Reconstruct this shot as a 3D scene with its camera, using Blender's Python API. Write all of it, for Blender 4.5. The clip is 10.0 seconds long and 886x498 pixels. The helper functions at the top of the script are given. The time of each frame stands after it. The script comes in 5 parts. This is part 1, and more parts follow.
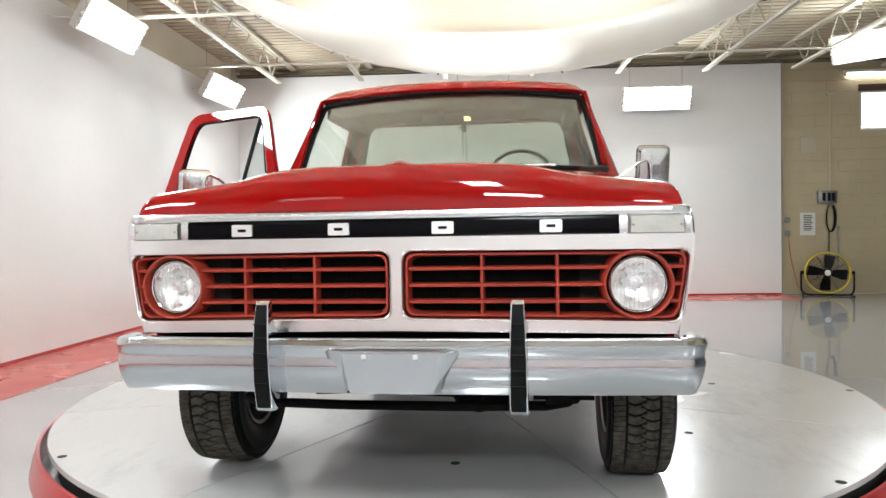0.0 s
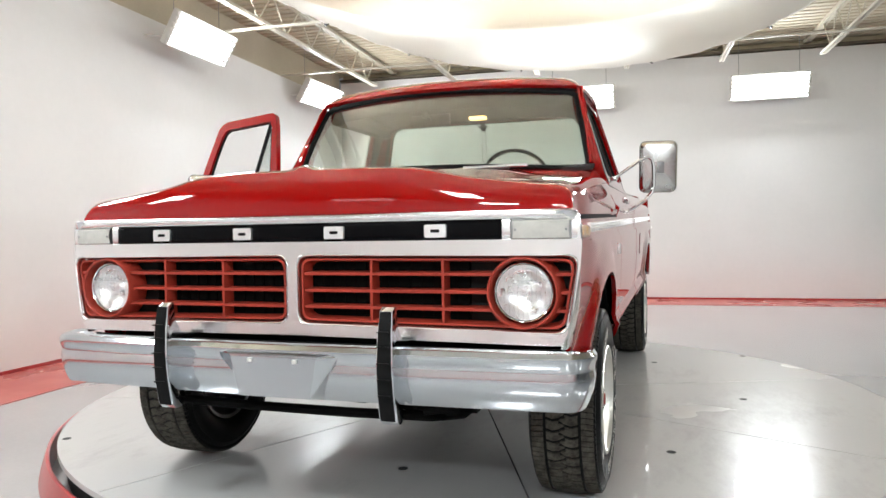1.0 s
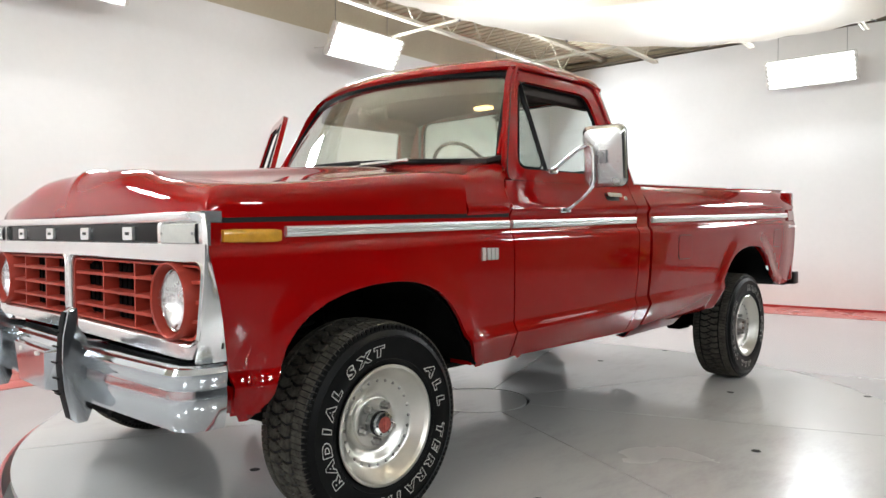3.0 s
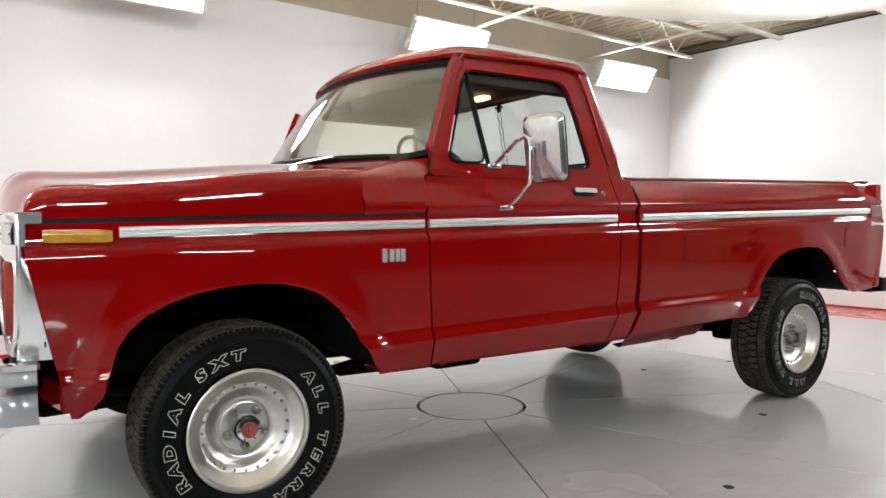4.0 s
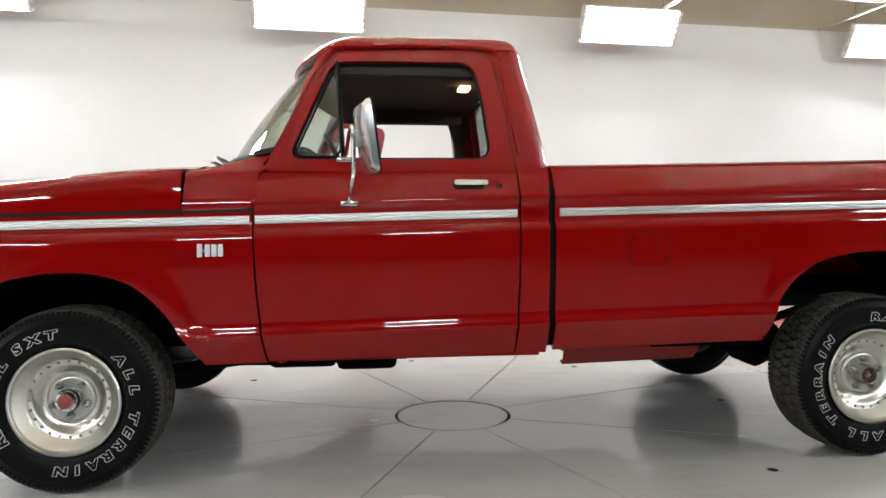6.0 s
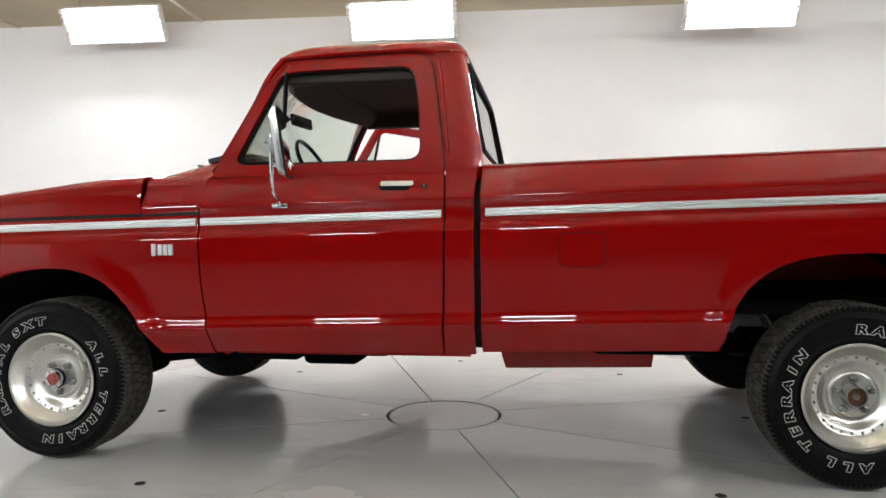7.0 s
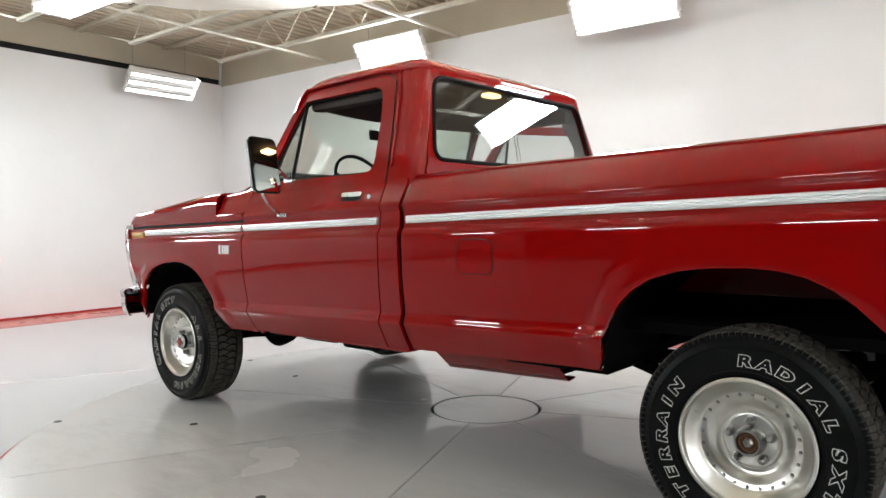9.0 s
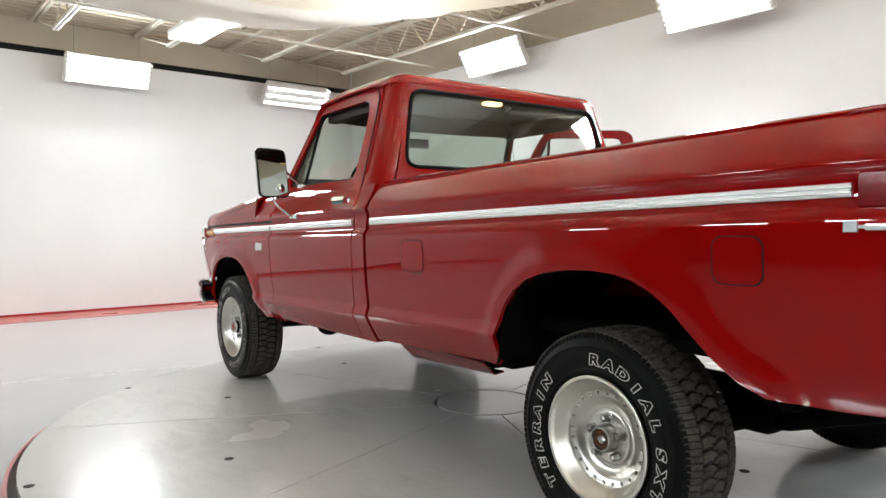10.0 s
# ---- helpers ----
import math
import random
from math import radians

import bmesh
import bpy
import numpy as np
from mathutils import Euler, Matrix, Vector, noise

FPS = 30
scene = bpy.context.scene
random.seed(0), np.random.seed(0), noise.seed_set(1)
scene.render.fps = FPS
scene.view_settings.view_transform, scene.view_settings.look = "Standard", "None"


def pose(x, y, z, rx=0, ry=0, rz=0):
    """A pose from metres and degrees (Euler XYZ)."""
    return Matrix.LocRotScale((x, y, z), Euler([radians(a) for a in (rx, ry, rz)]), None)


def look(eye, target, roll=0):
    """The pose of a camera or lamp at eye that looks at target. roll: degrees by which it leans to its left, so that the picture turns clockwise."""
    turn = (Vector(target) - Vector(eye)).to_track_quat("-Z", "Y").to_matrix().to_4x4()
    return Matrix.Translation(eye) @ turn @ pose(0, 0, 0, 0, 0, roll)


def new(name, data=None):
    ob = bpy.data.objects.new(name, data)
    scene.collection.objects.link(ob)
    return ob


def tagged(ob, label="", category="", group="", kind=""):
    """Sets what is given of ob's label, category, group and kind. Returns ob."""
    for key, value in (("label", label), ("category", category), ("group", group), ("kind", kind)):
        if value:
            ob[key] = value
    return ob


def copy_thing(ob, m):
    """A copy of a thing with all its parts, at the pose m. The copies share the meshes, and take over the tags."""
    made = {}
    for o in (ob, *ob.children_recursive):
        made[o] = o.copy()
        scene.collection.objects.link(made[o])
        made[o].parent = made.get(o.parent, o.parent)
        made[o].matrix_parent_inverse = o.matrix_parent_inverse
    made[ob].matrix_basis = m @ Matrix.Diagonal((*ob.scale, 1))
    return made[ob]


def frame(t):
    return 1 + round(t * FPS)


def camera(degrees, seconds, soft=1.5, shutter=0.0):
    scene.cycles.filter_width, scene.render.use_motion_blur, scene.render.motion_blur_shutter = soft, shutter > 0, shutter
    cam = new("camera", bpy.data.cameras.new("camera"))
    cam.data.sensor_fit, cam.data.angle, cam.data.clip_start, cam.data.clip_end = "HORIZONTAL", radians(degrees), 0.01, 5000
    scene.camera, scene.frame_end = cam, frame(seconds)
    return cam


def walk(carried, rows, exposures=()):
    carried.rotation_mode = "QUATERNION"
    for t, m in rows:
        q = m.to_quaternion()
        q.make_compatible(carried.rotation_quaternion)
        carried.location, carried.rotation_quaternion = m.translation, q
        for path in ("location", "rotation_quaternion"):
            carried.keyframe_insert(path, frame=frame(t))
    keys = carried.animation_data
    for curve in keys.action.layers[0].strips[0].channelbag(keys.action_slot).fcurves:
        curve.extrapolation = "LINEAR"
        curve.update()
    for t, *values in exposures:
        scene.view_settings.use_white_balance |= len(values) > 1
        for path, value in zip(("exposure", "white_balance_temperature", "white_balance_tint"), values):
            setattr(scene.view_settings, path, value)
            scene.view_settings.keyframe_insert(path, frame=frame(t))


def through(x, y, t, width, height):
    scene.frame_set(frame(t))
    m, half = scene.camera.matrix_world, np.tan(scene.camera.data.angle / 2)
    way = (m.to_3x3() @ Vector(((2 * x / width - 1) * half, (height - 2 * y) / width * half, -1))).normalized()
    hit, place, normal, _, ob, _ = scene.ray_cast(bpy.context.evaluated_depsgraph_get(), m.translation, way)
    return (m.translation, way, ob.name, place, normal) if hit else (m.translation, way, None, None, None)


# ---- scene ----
cam = camera(64.1, 10.0)
PATH = [
    (0, (0.467, -3.063, 1.013), (0.213, -1.079, 0.969), -0.9),
    (0.5, (0.83, -2.966, 1.031), (0.391, -1.016, 0.979), -0.8),
    (1, (1.28, -2.835, 1.026), (0.638, -0.942, 0.981), -0.9),
    (1.5, (1.701, -2.621, 1.016), (0.867, -0.804, 0.978), -0.9),
    (2, (2.125, -2.36, 1.02), (1.097, -0.644, 0.981), -0.9),
    (2.5, (2.504, -2.03, 1.025), (1.295, -0.437, 0.982), -0.6),
    (4, (3.327, -0.761, 1.064), (1.659, 0.34, 0.99), -0.1),
    (4.5, (3.556, -0.329, 1.06), (1.771, 0.569, 0.99), -0.1),
    (5, (3.705, 0.137, 1.035), (1.829, 0.827, 0.978), -0.3),
    (5.5, (3.813, 0.612, 1.026), (1.87, 1.083, 0.97), -0.2),
    (7, (3.851, 2.219, 1.009), (1.874, 1.918, 0.961), -0.5),
    (7.5, (3.761, 2.704, 1.024), (1.846, 2.132, 0.971), -0.4),
    (8, (3.61, 3.197, 1.052), (1.797, 2.355, 0.986), -0.8),
    (8.5, (3.406, 3.669, 1.039), (1.738, 2.567, 0.983), -0.8),
    (9, (3.228, 4.092, 1.062), (1.711, 2.791, 0.994), -0.9),
    (9.5, (2.944, 4.483, 1.06), (1.606, 2.997, 0.993), -0.7),
    (10, (2.693, 4.94, 1.057), (1.526, 3.316, 0.996), -0.4),
]
walk(cam, [(t, look(eye, target, roll)) for t, eye, target, roll in PATH])


# ---- world, light, exposure ----
world = bpy.data.worlds.new("world")
world.use_nodes = True
scene.world = world
world.node_tree.nodes["Background"].inputs["Color"].default_value = (1.0, 0.97, 0.92, 1)
world.node_tree.nodes["Background"].inputs["Strength"].default_value = 0.15
TUBE_POWER = 7.0         # glow of the tubes
BANK_WATTS = 84.0
TOP_WATTS = 38.0
scene.view_settings.exposure = 0.0

# plan: the truck's front axle is at y = 0, its middle at x = 0, the turntable's top at z = 0
FLOOR = -0.16
WEST, EAST, SOUTH, NORTH = -4.35, 13.0, -6.75, 9.70
DECK = 4.06
TABLE = (0.0, 1.63)
TABLE_R = 2.43
# the room stands turned a little against the truck
ROOM = Matrix.Translation((*TABLE, 0)) @ Matrix.Rotation(math.radians(3.8), 4, "Z") @ Matrix.Translation((-TABLE[0], -TABLE[1], 0))
PANEL_END = 5.34       # where the white panels of the far wall end


# ---- materials ----
def material(name, color, rough=0.5, metal=0.0, coat=0.0, emit=0.0, spec=0.5, vary=0.0, scale=6.0, bump=0.0, bump_scale=60.0,
             rough_vary=0.0, tone2=None, transmission=0.0, ior=1.45, stretch=None):
    """A Principled material with colour and roughness varied at two scales and a fine bump."""
    m = bpy.data.materials.new(name)
    m.use_nodes = True
    nt = m.node_tree
    p = nt.nodes["Principled BSDF"]
    p.inputs["Base Color"].default_value = (*color, 1)
    p.inputs["Roughness"].default_value = rough
    p.inputs["Metallic"].default_value = metal
    p.inputs["Coat Weight"].default_value = coat
    p.inputs["Coat Roughness"].default_value = 0.012
    p.inputs["Specular IOR Level"].default_value = spec
    p.inputs["Transmission Weight"].default_value = transmission
    p.inputs["IOR"].default_value = ior
    if emit:
        p.inputs["Emission Color"].default_value = (*(tone2 or color), 1)
        p.inputs["Emission Strength"].default_value = emit
    if vary or rough_vary or bump:
        co = nt.nodes.new("ShaderNodeTexCoord")
        mp = nt.nodes.new("ShaderNodeMapping")
        nt.links.new(co.outputs["Object"], mp.inputs["Vector"])
        if stretch:
            mp.inputs["Scale"].default_value = stretch
        big = nt.nodes.new("ShaderNodeTexNoise")
        big.inputs["Scale"].default_value = scale
        big.inputs["Detail"].default_value = 6
        fine = nt.nodes.new("ShaderNodeTexNoise")
        fine.inputs["Scale"].default_value = bump_scale
        fine.inputs["Detail"].default_value = 4
        for n in (big, fine):
            nt.links.new(mp.outputs["Vector"], n.inputs["Vector"])
        if vary:
            mix = nt.nodes.new("ShaderNodeMix")
            mix.data_type = "RGBA"
            other = tone2 if tone2 and not emit else tuple(c * (1 - vary) for c in color)
            mix.inputs["A"].default_value = (*color, 1)
            mix.inputs["B"].default_value = (*other, 1)
            blend = nt.nodes.new("ShaderNodeMath")
            blend.operation = "MULTIPLY_ADD"
            blend.inputs[1].default_value = 0.35
            nt.links.new(fine.outputs["Fac"], blend.inputs[0])
            nt.links.new(big.outputs["Fac"], blend.inputs[2])
            ramp = nt.nodes.new("ShaderNodeMapRange")
            ramp.inputs["From Min"].default_value = 0.5
            ramp.inputs["From Max"].default_value = 0.9
            nt.links.new(blend.outputs[0], ramp.inputs["Value"])
            nt.links.new(ramp.outputs["Result"], mix.inputs["Factor"])
            nt.links.new(mix.outputs["Result"], p.inputs["Base Color"])
        if rough_vary:
            rr = nt.nodes.new("ShaderNodeMapRange")
            rr.inputs["From Min"].default_value = 0.3
            rr.inputs["From Max"].default_value = 0.7
            rr.inputs["To Min"].default_value = max(0.0, rough - rough_vary)
            rr.inputs["To Max"].default_value = rough + rough_vary
            nt.links.new(big.outputs["Fac"], rr.inputs["Value"])
            nt.links.new(rr.outputs["Result"], p.inputs["Roughness"])
        if bump:
            b = nt.nodes.new("ShaderNodeBump")
            b.inputs["Strength"].default_value = 0.6
            b.inputs["Distance"].default_value = bump
            nt.links.new(fine.outputs["Fac"], b.inputs["Height"])
            nt.links.new(b.outputs["Normal"], p.inputs["Normal"])
    return m


RED = material("red paint", (0.258, 0.0012, 0.0014), 0.5, 0.0, 1.0, spec=0.0)
RED.node_tree.nodes["Principled BSDF"].inputs["Coat IOR"].default_value = 1.50
GRILLE_RED = material("orange-red grille plastic", (0.34, 0.040, 0.024), 0.42, spec=0.3, vary=0.25, scale=9, bump=0.0006)
CHROME = material("chrome", (0.82, 0.83, 0.84), 0.06, 1.0, rough_vary=0.02, scale=5)
SATIN = material("satin stainless steel", (0.66, 0.66, 0.65), 0.24, 1.0, rough_vary=0.05, scale=9, vary=0.06)
ALU = material("bright aluminium trim", (0.90, 0.90, 0.90), 0.24, 1.0, rough_vary=0.02, scale=3)
TRIM = material("satin bright trim", (0.95, 0.95, 0.95), 0.36, 1.0, rough_vary=0.05, scale=8, vary=0.05)
BUMPER_CHROME = material("greyish bumper chrome", (0.62, 0.65, 0.68), 0.10, 1.0, rough_vary=0.03, scale=3, vary=0.05)
REFLECTOR = material("bright reflector", (0.92, 0.92, 0.92), 0.30, 1.0, rough_vary=0.08, scale=40)
WHEEL_ALU = material("machined aluminium", (0.70, 0.685, 0.64), 0.29, 1.0, vary=0.10, scale=7)
STEEL = material("grey steel", (0.33, 0.33, 0.33), 0.4, 0.9, vary=0.3, scale=20)
BLACK = material("black paint", (0.003, 0.003, 0.0035), 0.3, spec=0.2, vary=0.3, scale=10)
PANEL_BLACK = material("gloss black panel paint", (0.002, 0.002, 0.0025), 0.12, spec=0.12, rough_vary=0.05, scale=4)
RUST = material("rusted steel", (0.16, 0.07, 0.03), 0.75, metal=0.3, vary=0.6, scale=90, bump=0.001, bump_scale=200)
NUT = material("dull zinc nut", (0.45, 0.44, 0.42), 0.32, 1.0, vary=0.3, scale=60)
RUBBER = material("black rubber", (0.007, 0.007, 0.007), 0.6, spec=0.15, vary=0.4, scale=25, bump=0.0006, bump_scale=150)
TYRE = material("tyre rubber", (0.004, 0.004, 0.004), 0.42, spec=0.16, vary=0.45, scale=18, bump=0.0008, bump_scale=170)
TREAD = material("dusty tyre tread", (0.085, 0.078, 0.066), 0.9, spec=0.06, vary=0.55, scale=30, bump=0.001, bump_scale=120)
WHITE_LETTER = material("white tyre lettering", (0.78, 0.76, 0.71), 0.6, vary=0.35, scale=60)
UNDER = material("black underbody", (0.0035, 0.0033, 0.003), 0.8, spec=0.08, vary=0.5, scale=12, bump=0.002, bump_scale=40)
INTERIOR = material("dark interior trim", (0.016, 0.011, 0.010), 0.6, vary=0.4, scale=20, bump=0.001, bump_scale=200)
HEADLINER = material("grey-brown headliner", (0.055, 0.043, 0.037), 0.85, vary=0.2, scale=20, bump=0.001, bump_scale=300)
CAB_TRIM = material("brown-grey cab trim", (0.055, 0.042, 0.036), 0.7, vary=0.25, scale=15, bump=0.0008, bump_scale=180)
SEAT = material("dark red vinyl", (0.07, 0.012, 0.012), 0.45, vary=0.3, scale=10, bump=0.0008, bump_scale=120)
WHITE_LENS = material("frosted clear lens", (0.50, 0.49, 0.45), 0.18, vary=0.12, scale=30, coat=0.6, bump=0.0015, bump_scale=90)
AMBER = material("amber lens", (0.62, 0.30, 0.02), 0.2, vary=0.25, scale=40, coat=0.6, bump=0.001, bump_scale=120)
RED_LENS = material("red lens", (0.22, 0.006, 0.008), 0.15, vary=0.25, scale=30, coat=0.8)
MIRROR = material("mirror glass", (0.86, 0.88, 0.88), 0.02, 1.0)
HUB_RED = material("faded red enamel", (0.42, 0.09, 0.07), 0.5, vary=0.4, scale=60)

WALL_WHITE = material("white wall paint", (0.80, 0.79, 0.78), 0.62, vary=0.05, scale=0.9, rough_vary=0.08, bump=0.0012, bump_scale=14)
UNSEEN_DARK = material("dark grey wall paint", (0.05, 0.05, 0.052), 0.7, vary=0.2, scale=1.0)
BEIGE_BAND = material("beige painted wall head", (0.55, 0.485, 0.37), 0.75, vary=0.16, scale=1.2, bump=0.002, bump_scale=40)
DECK_MAT = material("cream painted steel deck", (0.56, 0.49, 0.36), 0.65, vary=0.25, scale=1.3, bump=0.001)
JOIST = material("cream painted joist", (0.56, 0.51, 0.40), 0.55, vary=0.2, scale=4)
WHITE_STEEL = material("white painted steel", (0.72, 0.70, 0.66), 0.45, vary=0.12, scale=5)
FLOOR_MAT = material("grey epoxy floor", (0.38, 0.38, 0.385), 0.16, vary=0.12, scale=0.8, rough_vary=0.025, coat=0.7)
BAND_MAT = material("red painted floor band", (0.50, 0.11, 0.09), 0.3, vary=0.18, scale=1.8, rough_vary=0.08)
TABLE_MAT = material("pale grey turntable paint", (0.505, 0.50, 0.487), 0.24, spec=0.25, vary=0.05, scale=1.1, rough_vary=0.04, coat=0.38)
RAMP_MAT = material("red enamel skirt", (0.42, 0.022, 0.022), 0.3, vary=0.25, scale=3, coat=0.4)
# near black: the shade inside gaps and recesses is put into this colour
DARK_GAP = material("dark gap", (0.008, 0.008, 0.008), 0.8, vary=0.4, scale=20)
TUBE = material("lit tube", (1.0, 1.0, 1.0), 0.5, emit=TUBE_POWER, tone2=(0.90, 0.965, 1.02))
DIM_TUBE = material("lit ageing tube", (1.0, 1.0, 1.0), 0.5, emit=7.0, tone2=(0.90, 0.965, 1.02))
YELLOW = material("yellow enamel", (0.62, 0.47, 0.03), 0.4, vary=0.2, scale=20)
PAPER = material("white paper", (0.75, 0.75, 0.72), 0.8, vary=0.06, scale=20)
INK = material("black ink", (0.02, 0.02, 0.02), 0.7, vary=0.2, scale=30)
DOME = material("lit dome lens", (1.0, 0.72, 0.35), 0.4, emit=5.0, tone2=(1.0, 0.62, 0.25))
WINDOW_GLOW = material("daylight behind window", (1.0, 1.0, 1.0), 0.5, emit=2.5, tone2=(0.93, 0.97, 1.0))


def glass(name, tint, rough=0.0, base=0.045):
    """Thin clear glass: it lets light through and mirrors more towards grazing."""
    m = bpy.data.materials.new(name)
    m.use_nodes = True
    nt = m.node_tree
    nt.nodes.remove(nt.nodes["Principled BSDF"])
    out = nt.nodes["Material Output"]
    clear = nt.nodes.new("ShaderNodeBsdfTransparent")
    clear.inputs["Color"].default_value = (*tint, 1)
    shine = nt.nodes.new("ShaderNodeBsdfGlossy")
    shine.inputs["Roughness"].default_value = rough
    face = nt.nodes.new("ShaderNodeLayerWeight")
    face.inputs["Blend"].default_value = 0.5
    power = nt.nodes.new("ShaderNodeMath")
    power.operation = "POWER"
    power.inputs[1].default_value = 4.0
    nt.links.new(face.outputs["Facing"], power.inputs[0])
    scale = nt.nodes.new("ShaderNodeMath")
    scale.operation = "MULTIPLY_ADD"
    scale.inputs[1].default_value = 0.9
    scale.inputs[2].default_value = base
    nt.links.new(power.outputs[0], scale.inputs[0])
    mix = nt.nodes.new("ShaderNodeMixShader")
    nt.links.new(scale.outputs[0], mix.inputs[0])
    nt.links.new(clear.outputs[0], mix.inputs[1])
    nt.links.new(shine.outputs[0], mix.inputs[2])
    nt.links.new(mix.outputs[0], out.inputs["Surface"])
    return m


def cloth(name, color, through):
    """Thin fabric that lets part of the light through."""
    m = material(name, color, 0.9, vary=0.07, scale=1.4, bump=0.004, bump_scale=6)
    nt = m.node_tree
    p = nt.nodes["Principled BSDF"]
    out = nt.nodes["Material Output"]
    t = nt.nodes.new("ShaderNodeBsdfTranslucent")
    t.inputs["Color"].default_value = (*color, 1)
    mix = nt.nodes.new("ShaderNodeMixShader")
    mix.inputs[0].default_value = through
    nt.links.new(p.outputs[0], mix.inputs[1])
    nt.links.new(t.outputs[0], mix.inputs[2])
    nt.links.new(mix.outputs[0], out.inputs["Surface"])
    return m


def blockwork(name, color):
    """Painted concrete blocks, 40 x 20 cm, with shallow joints."""
    m = material(name, color, 0.72, vary=0.12, scale=1.6)
    nt = m.node_tree
    p = nt.nodes["Principled BSDF"]
    co = nt.nodes.new("ShaderNodeTexCoord")
    sep = nt.nodes.new("ShaderNodeSeparateXYZ")
    com = nt.nodes.new("ShaderNodeCombineXYZ")
    nt.links.new(co.outputs["Object"], sep.inputs[0])
    add = nt.nodes.new("ShaderNodeMath")
    nt.links.new(sep.outputs["X"], add.inputs[0])
    nt.links.new(sep.outputs["Y"], add.inputs[1])
    nt.links.new(add.outputs[0], com.inputs["X"])
    nt.links.new(sep.outputs["Z"], com.inputs["Y"])
    br = nt.nodes.new("ShaderNodeTexBrick")
    br.inputs["Scale"].default_value = 1.0
    br.inputs["Brick Width"].default_value = 0.4
    br.inputs["Row Height"].default_value = 0.2
    br.inputs["Mortar Size"].default_value = 0.006
    nt.links.new(com.outputs[0], br.inputs["Vector"])
    b = nt.nodes.new("ShaderNodeBump")
    b.invert = True
    b.inputs["Distance"].default_value = 0.004
    nt.links.new(br.outputs["Fac"], b.inputs["Height"])
    nt.links.new(b.outputs["Normal"], p.inputs["Normal"])
    return m


def spun(m):
    """Turning marks round the wheel's axis: a highlight drawn out across them."""
    nt = m.node_tree
    p = nt.nodes["Principled BSDF"]
    t = nt.nodes.new("ShaderNodeTangent")
    t.direction_type, t.axis = "RADIAL", "X"
    nt.links.new(t.outputs[0], p.inputs["Tangent"])
    p.inputs["Anisotropic"].default_value = 0.85


def scuffed(m, dark):
    """Patches of tyre scuffs and ground-in dirt over a paint, drawn out along one way."""
    nt = m.node_tree
    p = nt.nodes["Principled BSDF"]
    co = nt.nodes.new("ShaderNodeTexCoord")
    mp = nt.nodes.new("ShaderNodeMapping")
    mp.inputs["Scale"].default_value = (1.6, 0.55, 1.0)
    mp.inputs["Rotation"].default_value = (0, 0, 0.5)
    nt.links.new(co.outputs["Object"], mp.inputs["Vector"])
    where = nt.nodes.new("ShaderNodeTexNoise")
    where.inputs["Scale"].default_value = 0.9
    fine = nt.nodes.new("ShaderNodeTexNoise")
    fine.inputs["Scale"].default_value = 7.0
    fine.inputs["Detail"].default_value = 9
    fine.inputs["Roughness"].default_value = 0.72
    nt.links.new(co.outputs["Object"], where.inputs["Vector"])
    nt.links.new(mp.outputs["Vector"], fine.inputs["Vector"])
    both_of = nt.nodes.new("ShaderNodeMath")
    both_of.operation = "MULTIPLY"
    nt.links.new(where.outputs["Fac"], both_of.inputs[0])
    nt.links.new(fine.outputs["Fac"], both_of.inputs[1])
    amount = nt.nodes.new("ShaderNodeMapRange")
    amount.inputs["From Min"].default_value = 0.26
    amount.inputs["From Max"].default_value = 0.52
    amount.inputs["To Max"].default_value = 0.36
    nt.links.new(both_of.outputs[0], amount.inputs["Value"])
    mix = nt.nodes.new("ShaderNodeMix")
    mix.data_type = "RGBA"
    nt.links.new(p.inputs["Base Color"].links[0].from_socket, mix.inputs["A"])
    mix.inputs["B"].default_value = (*dark, 1)
    nt.links.new(amount.outputs["Result"], mix.inputs["Factor"])
    nt.links.new(mix.outputs["Result"], p.inputs["Base Color"])


scuffed(TABLE_MAT, (0.20, 0.195, 0.185))
spun(WHEEL_ALU)
GLASS = glass("window glass", (0.84, 0.875, 0.86), 0.0, 0.07)
SHIELD_GLASS = glass("windshield glass", (0.83, 0.875, 0.83), 0.0, 0.14)
LENS_GLASS = glass("lamp glass", (0.98, 0.98, 0.98), 0.02, 0.03)
FABRIC = cloth("white diffuser fabric", (0.94, 0.925, 0.90), 0.75)
FABRIC_INNER = cloth("cream diffuser fabric", (0.92, 0.88, 0.81), 0.72)
BEIGE = blockwork("beige painted block", (0.52, 0.44, 0.29))


# ---- mesh helpers ----
def part(name, bm, mat, parent=None, label="", sharp=35, at=None):
    """Links a bmesh as one mesh object, under a thing or part if given."""
    me = bpy.data.meshes.new(name)
    bmesh.ops.remove_doubles(bm, verts=bm.verts, dist=1e-5)
    bmesh.ops.recalc_face_normals(bm, faces=bm.faces)
    bm.to_mesh(me)
    bm.free()
    me.materials.append(mat)
    me.shade_smooth()
    me.set_sharp_from_angle(angle=radians(sharp))
    ob = new(name, me)
    if parent:
        ob.parent = parent
    if at is not None:
        ob.matrix_local = at
    if label:
        tagged(ob, label)
    return ob


def thing(name, label, category, m=None, group="", kind=""):
    ob = new(name)
    ob.empty_display_size = 0.1
    if m is not None:
        ob.matrix_world = m
    return tagged(ob, label, category, group, kind)


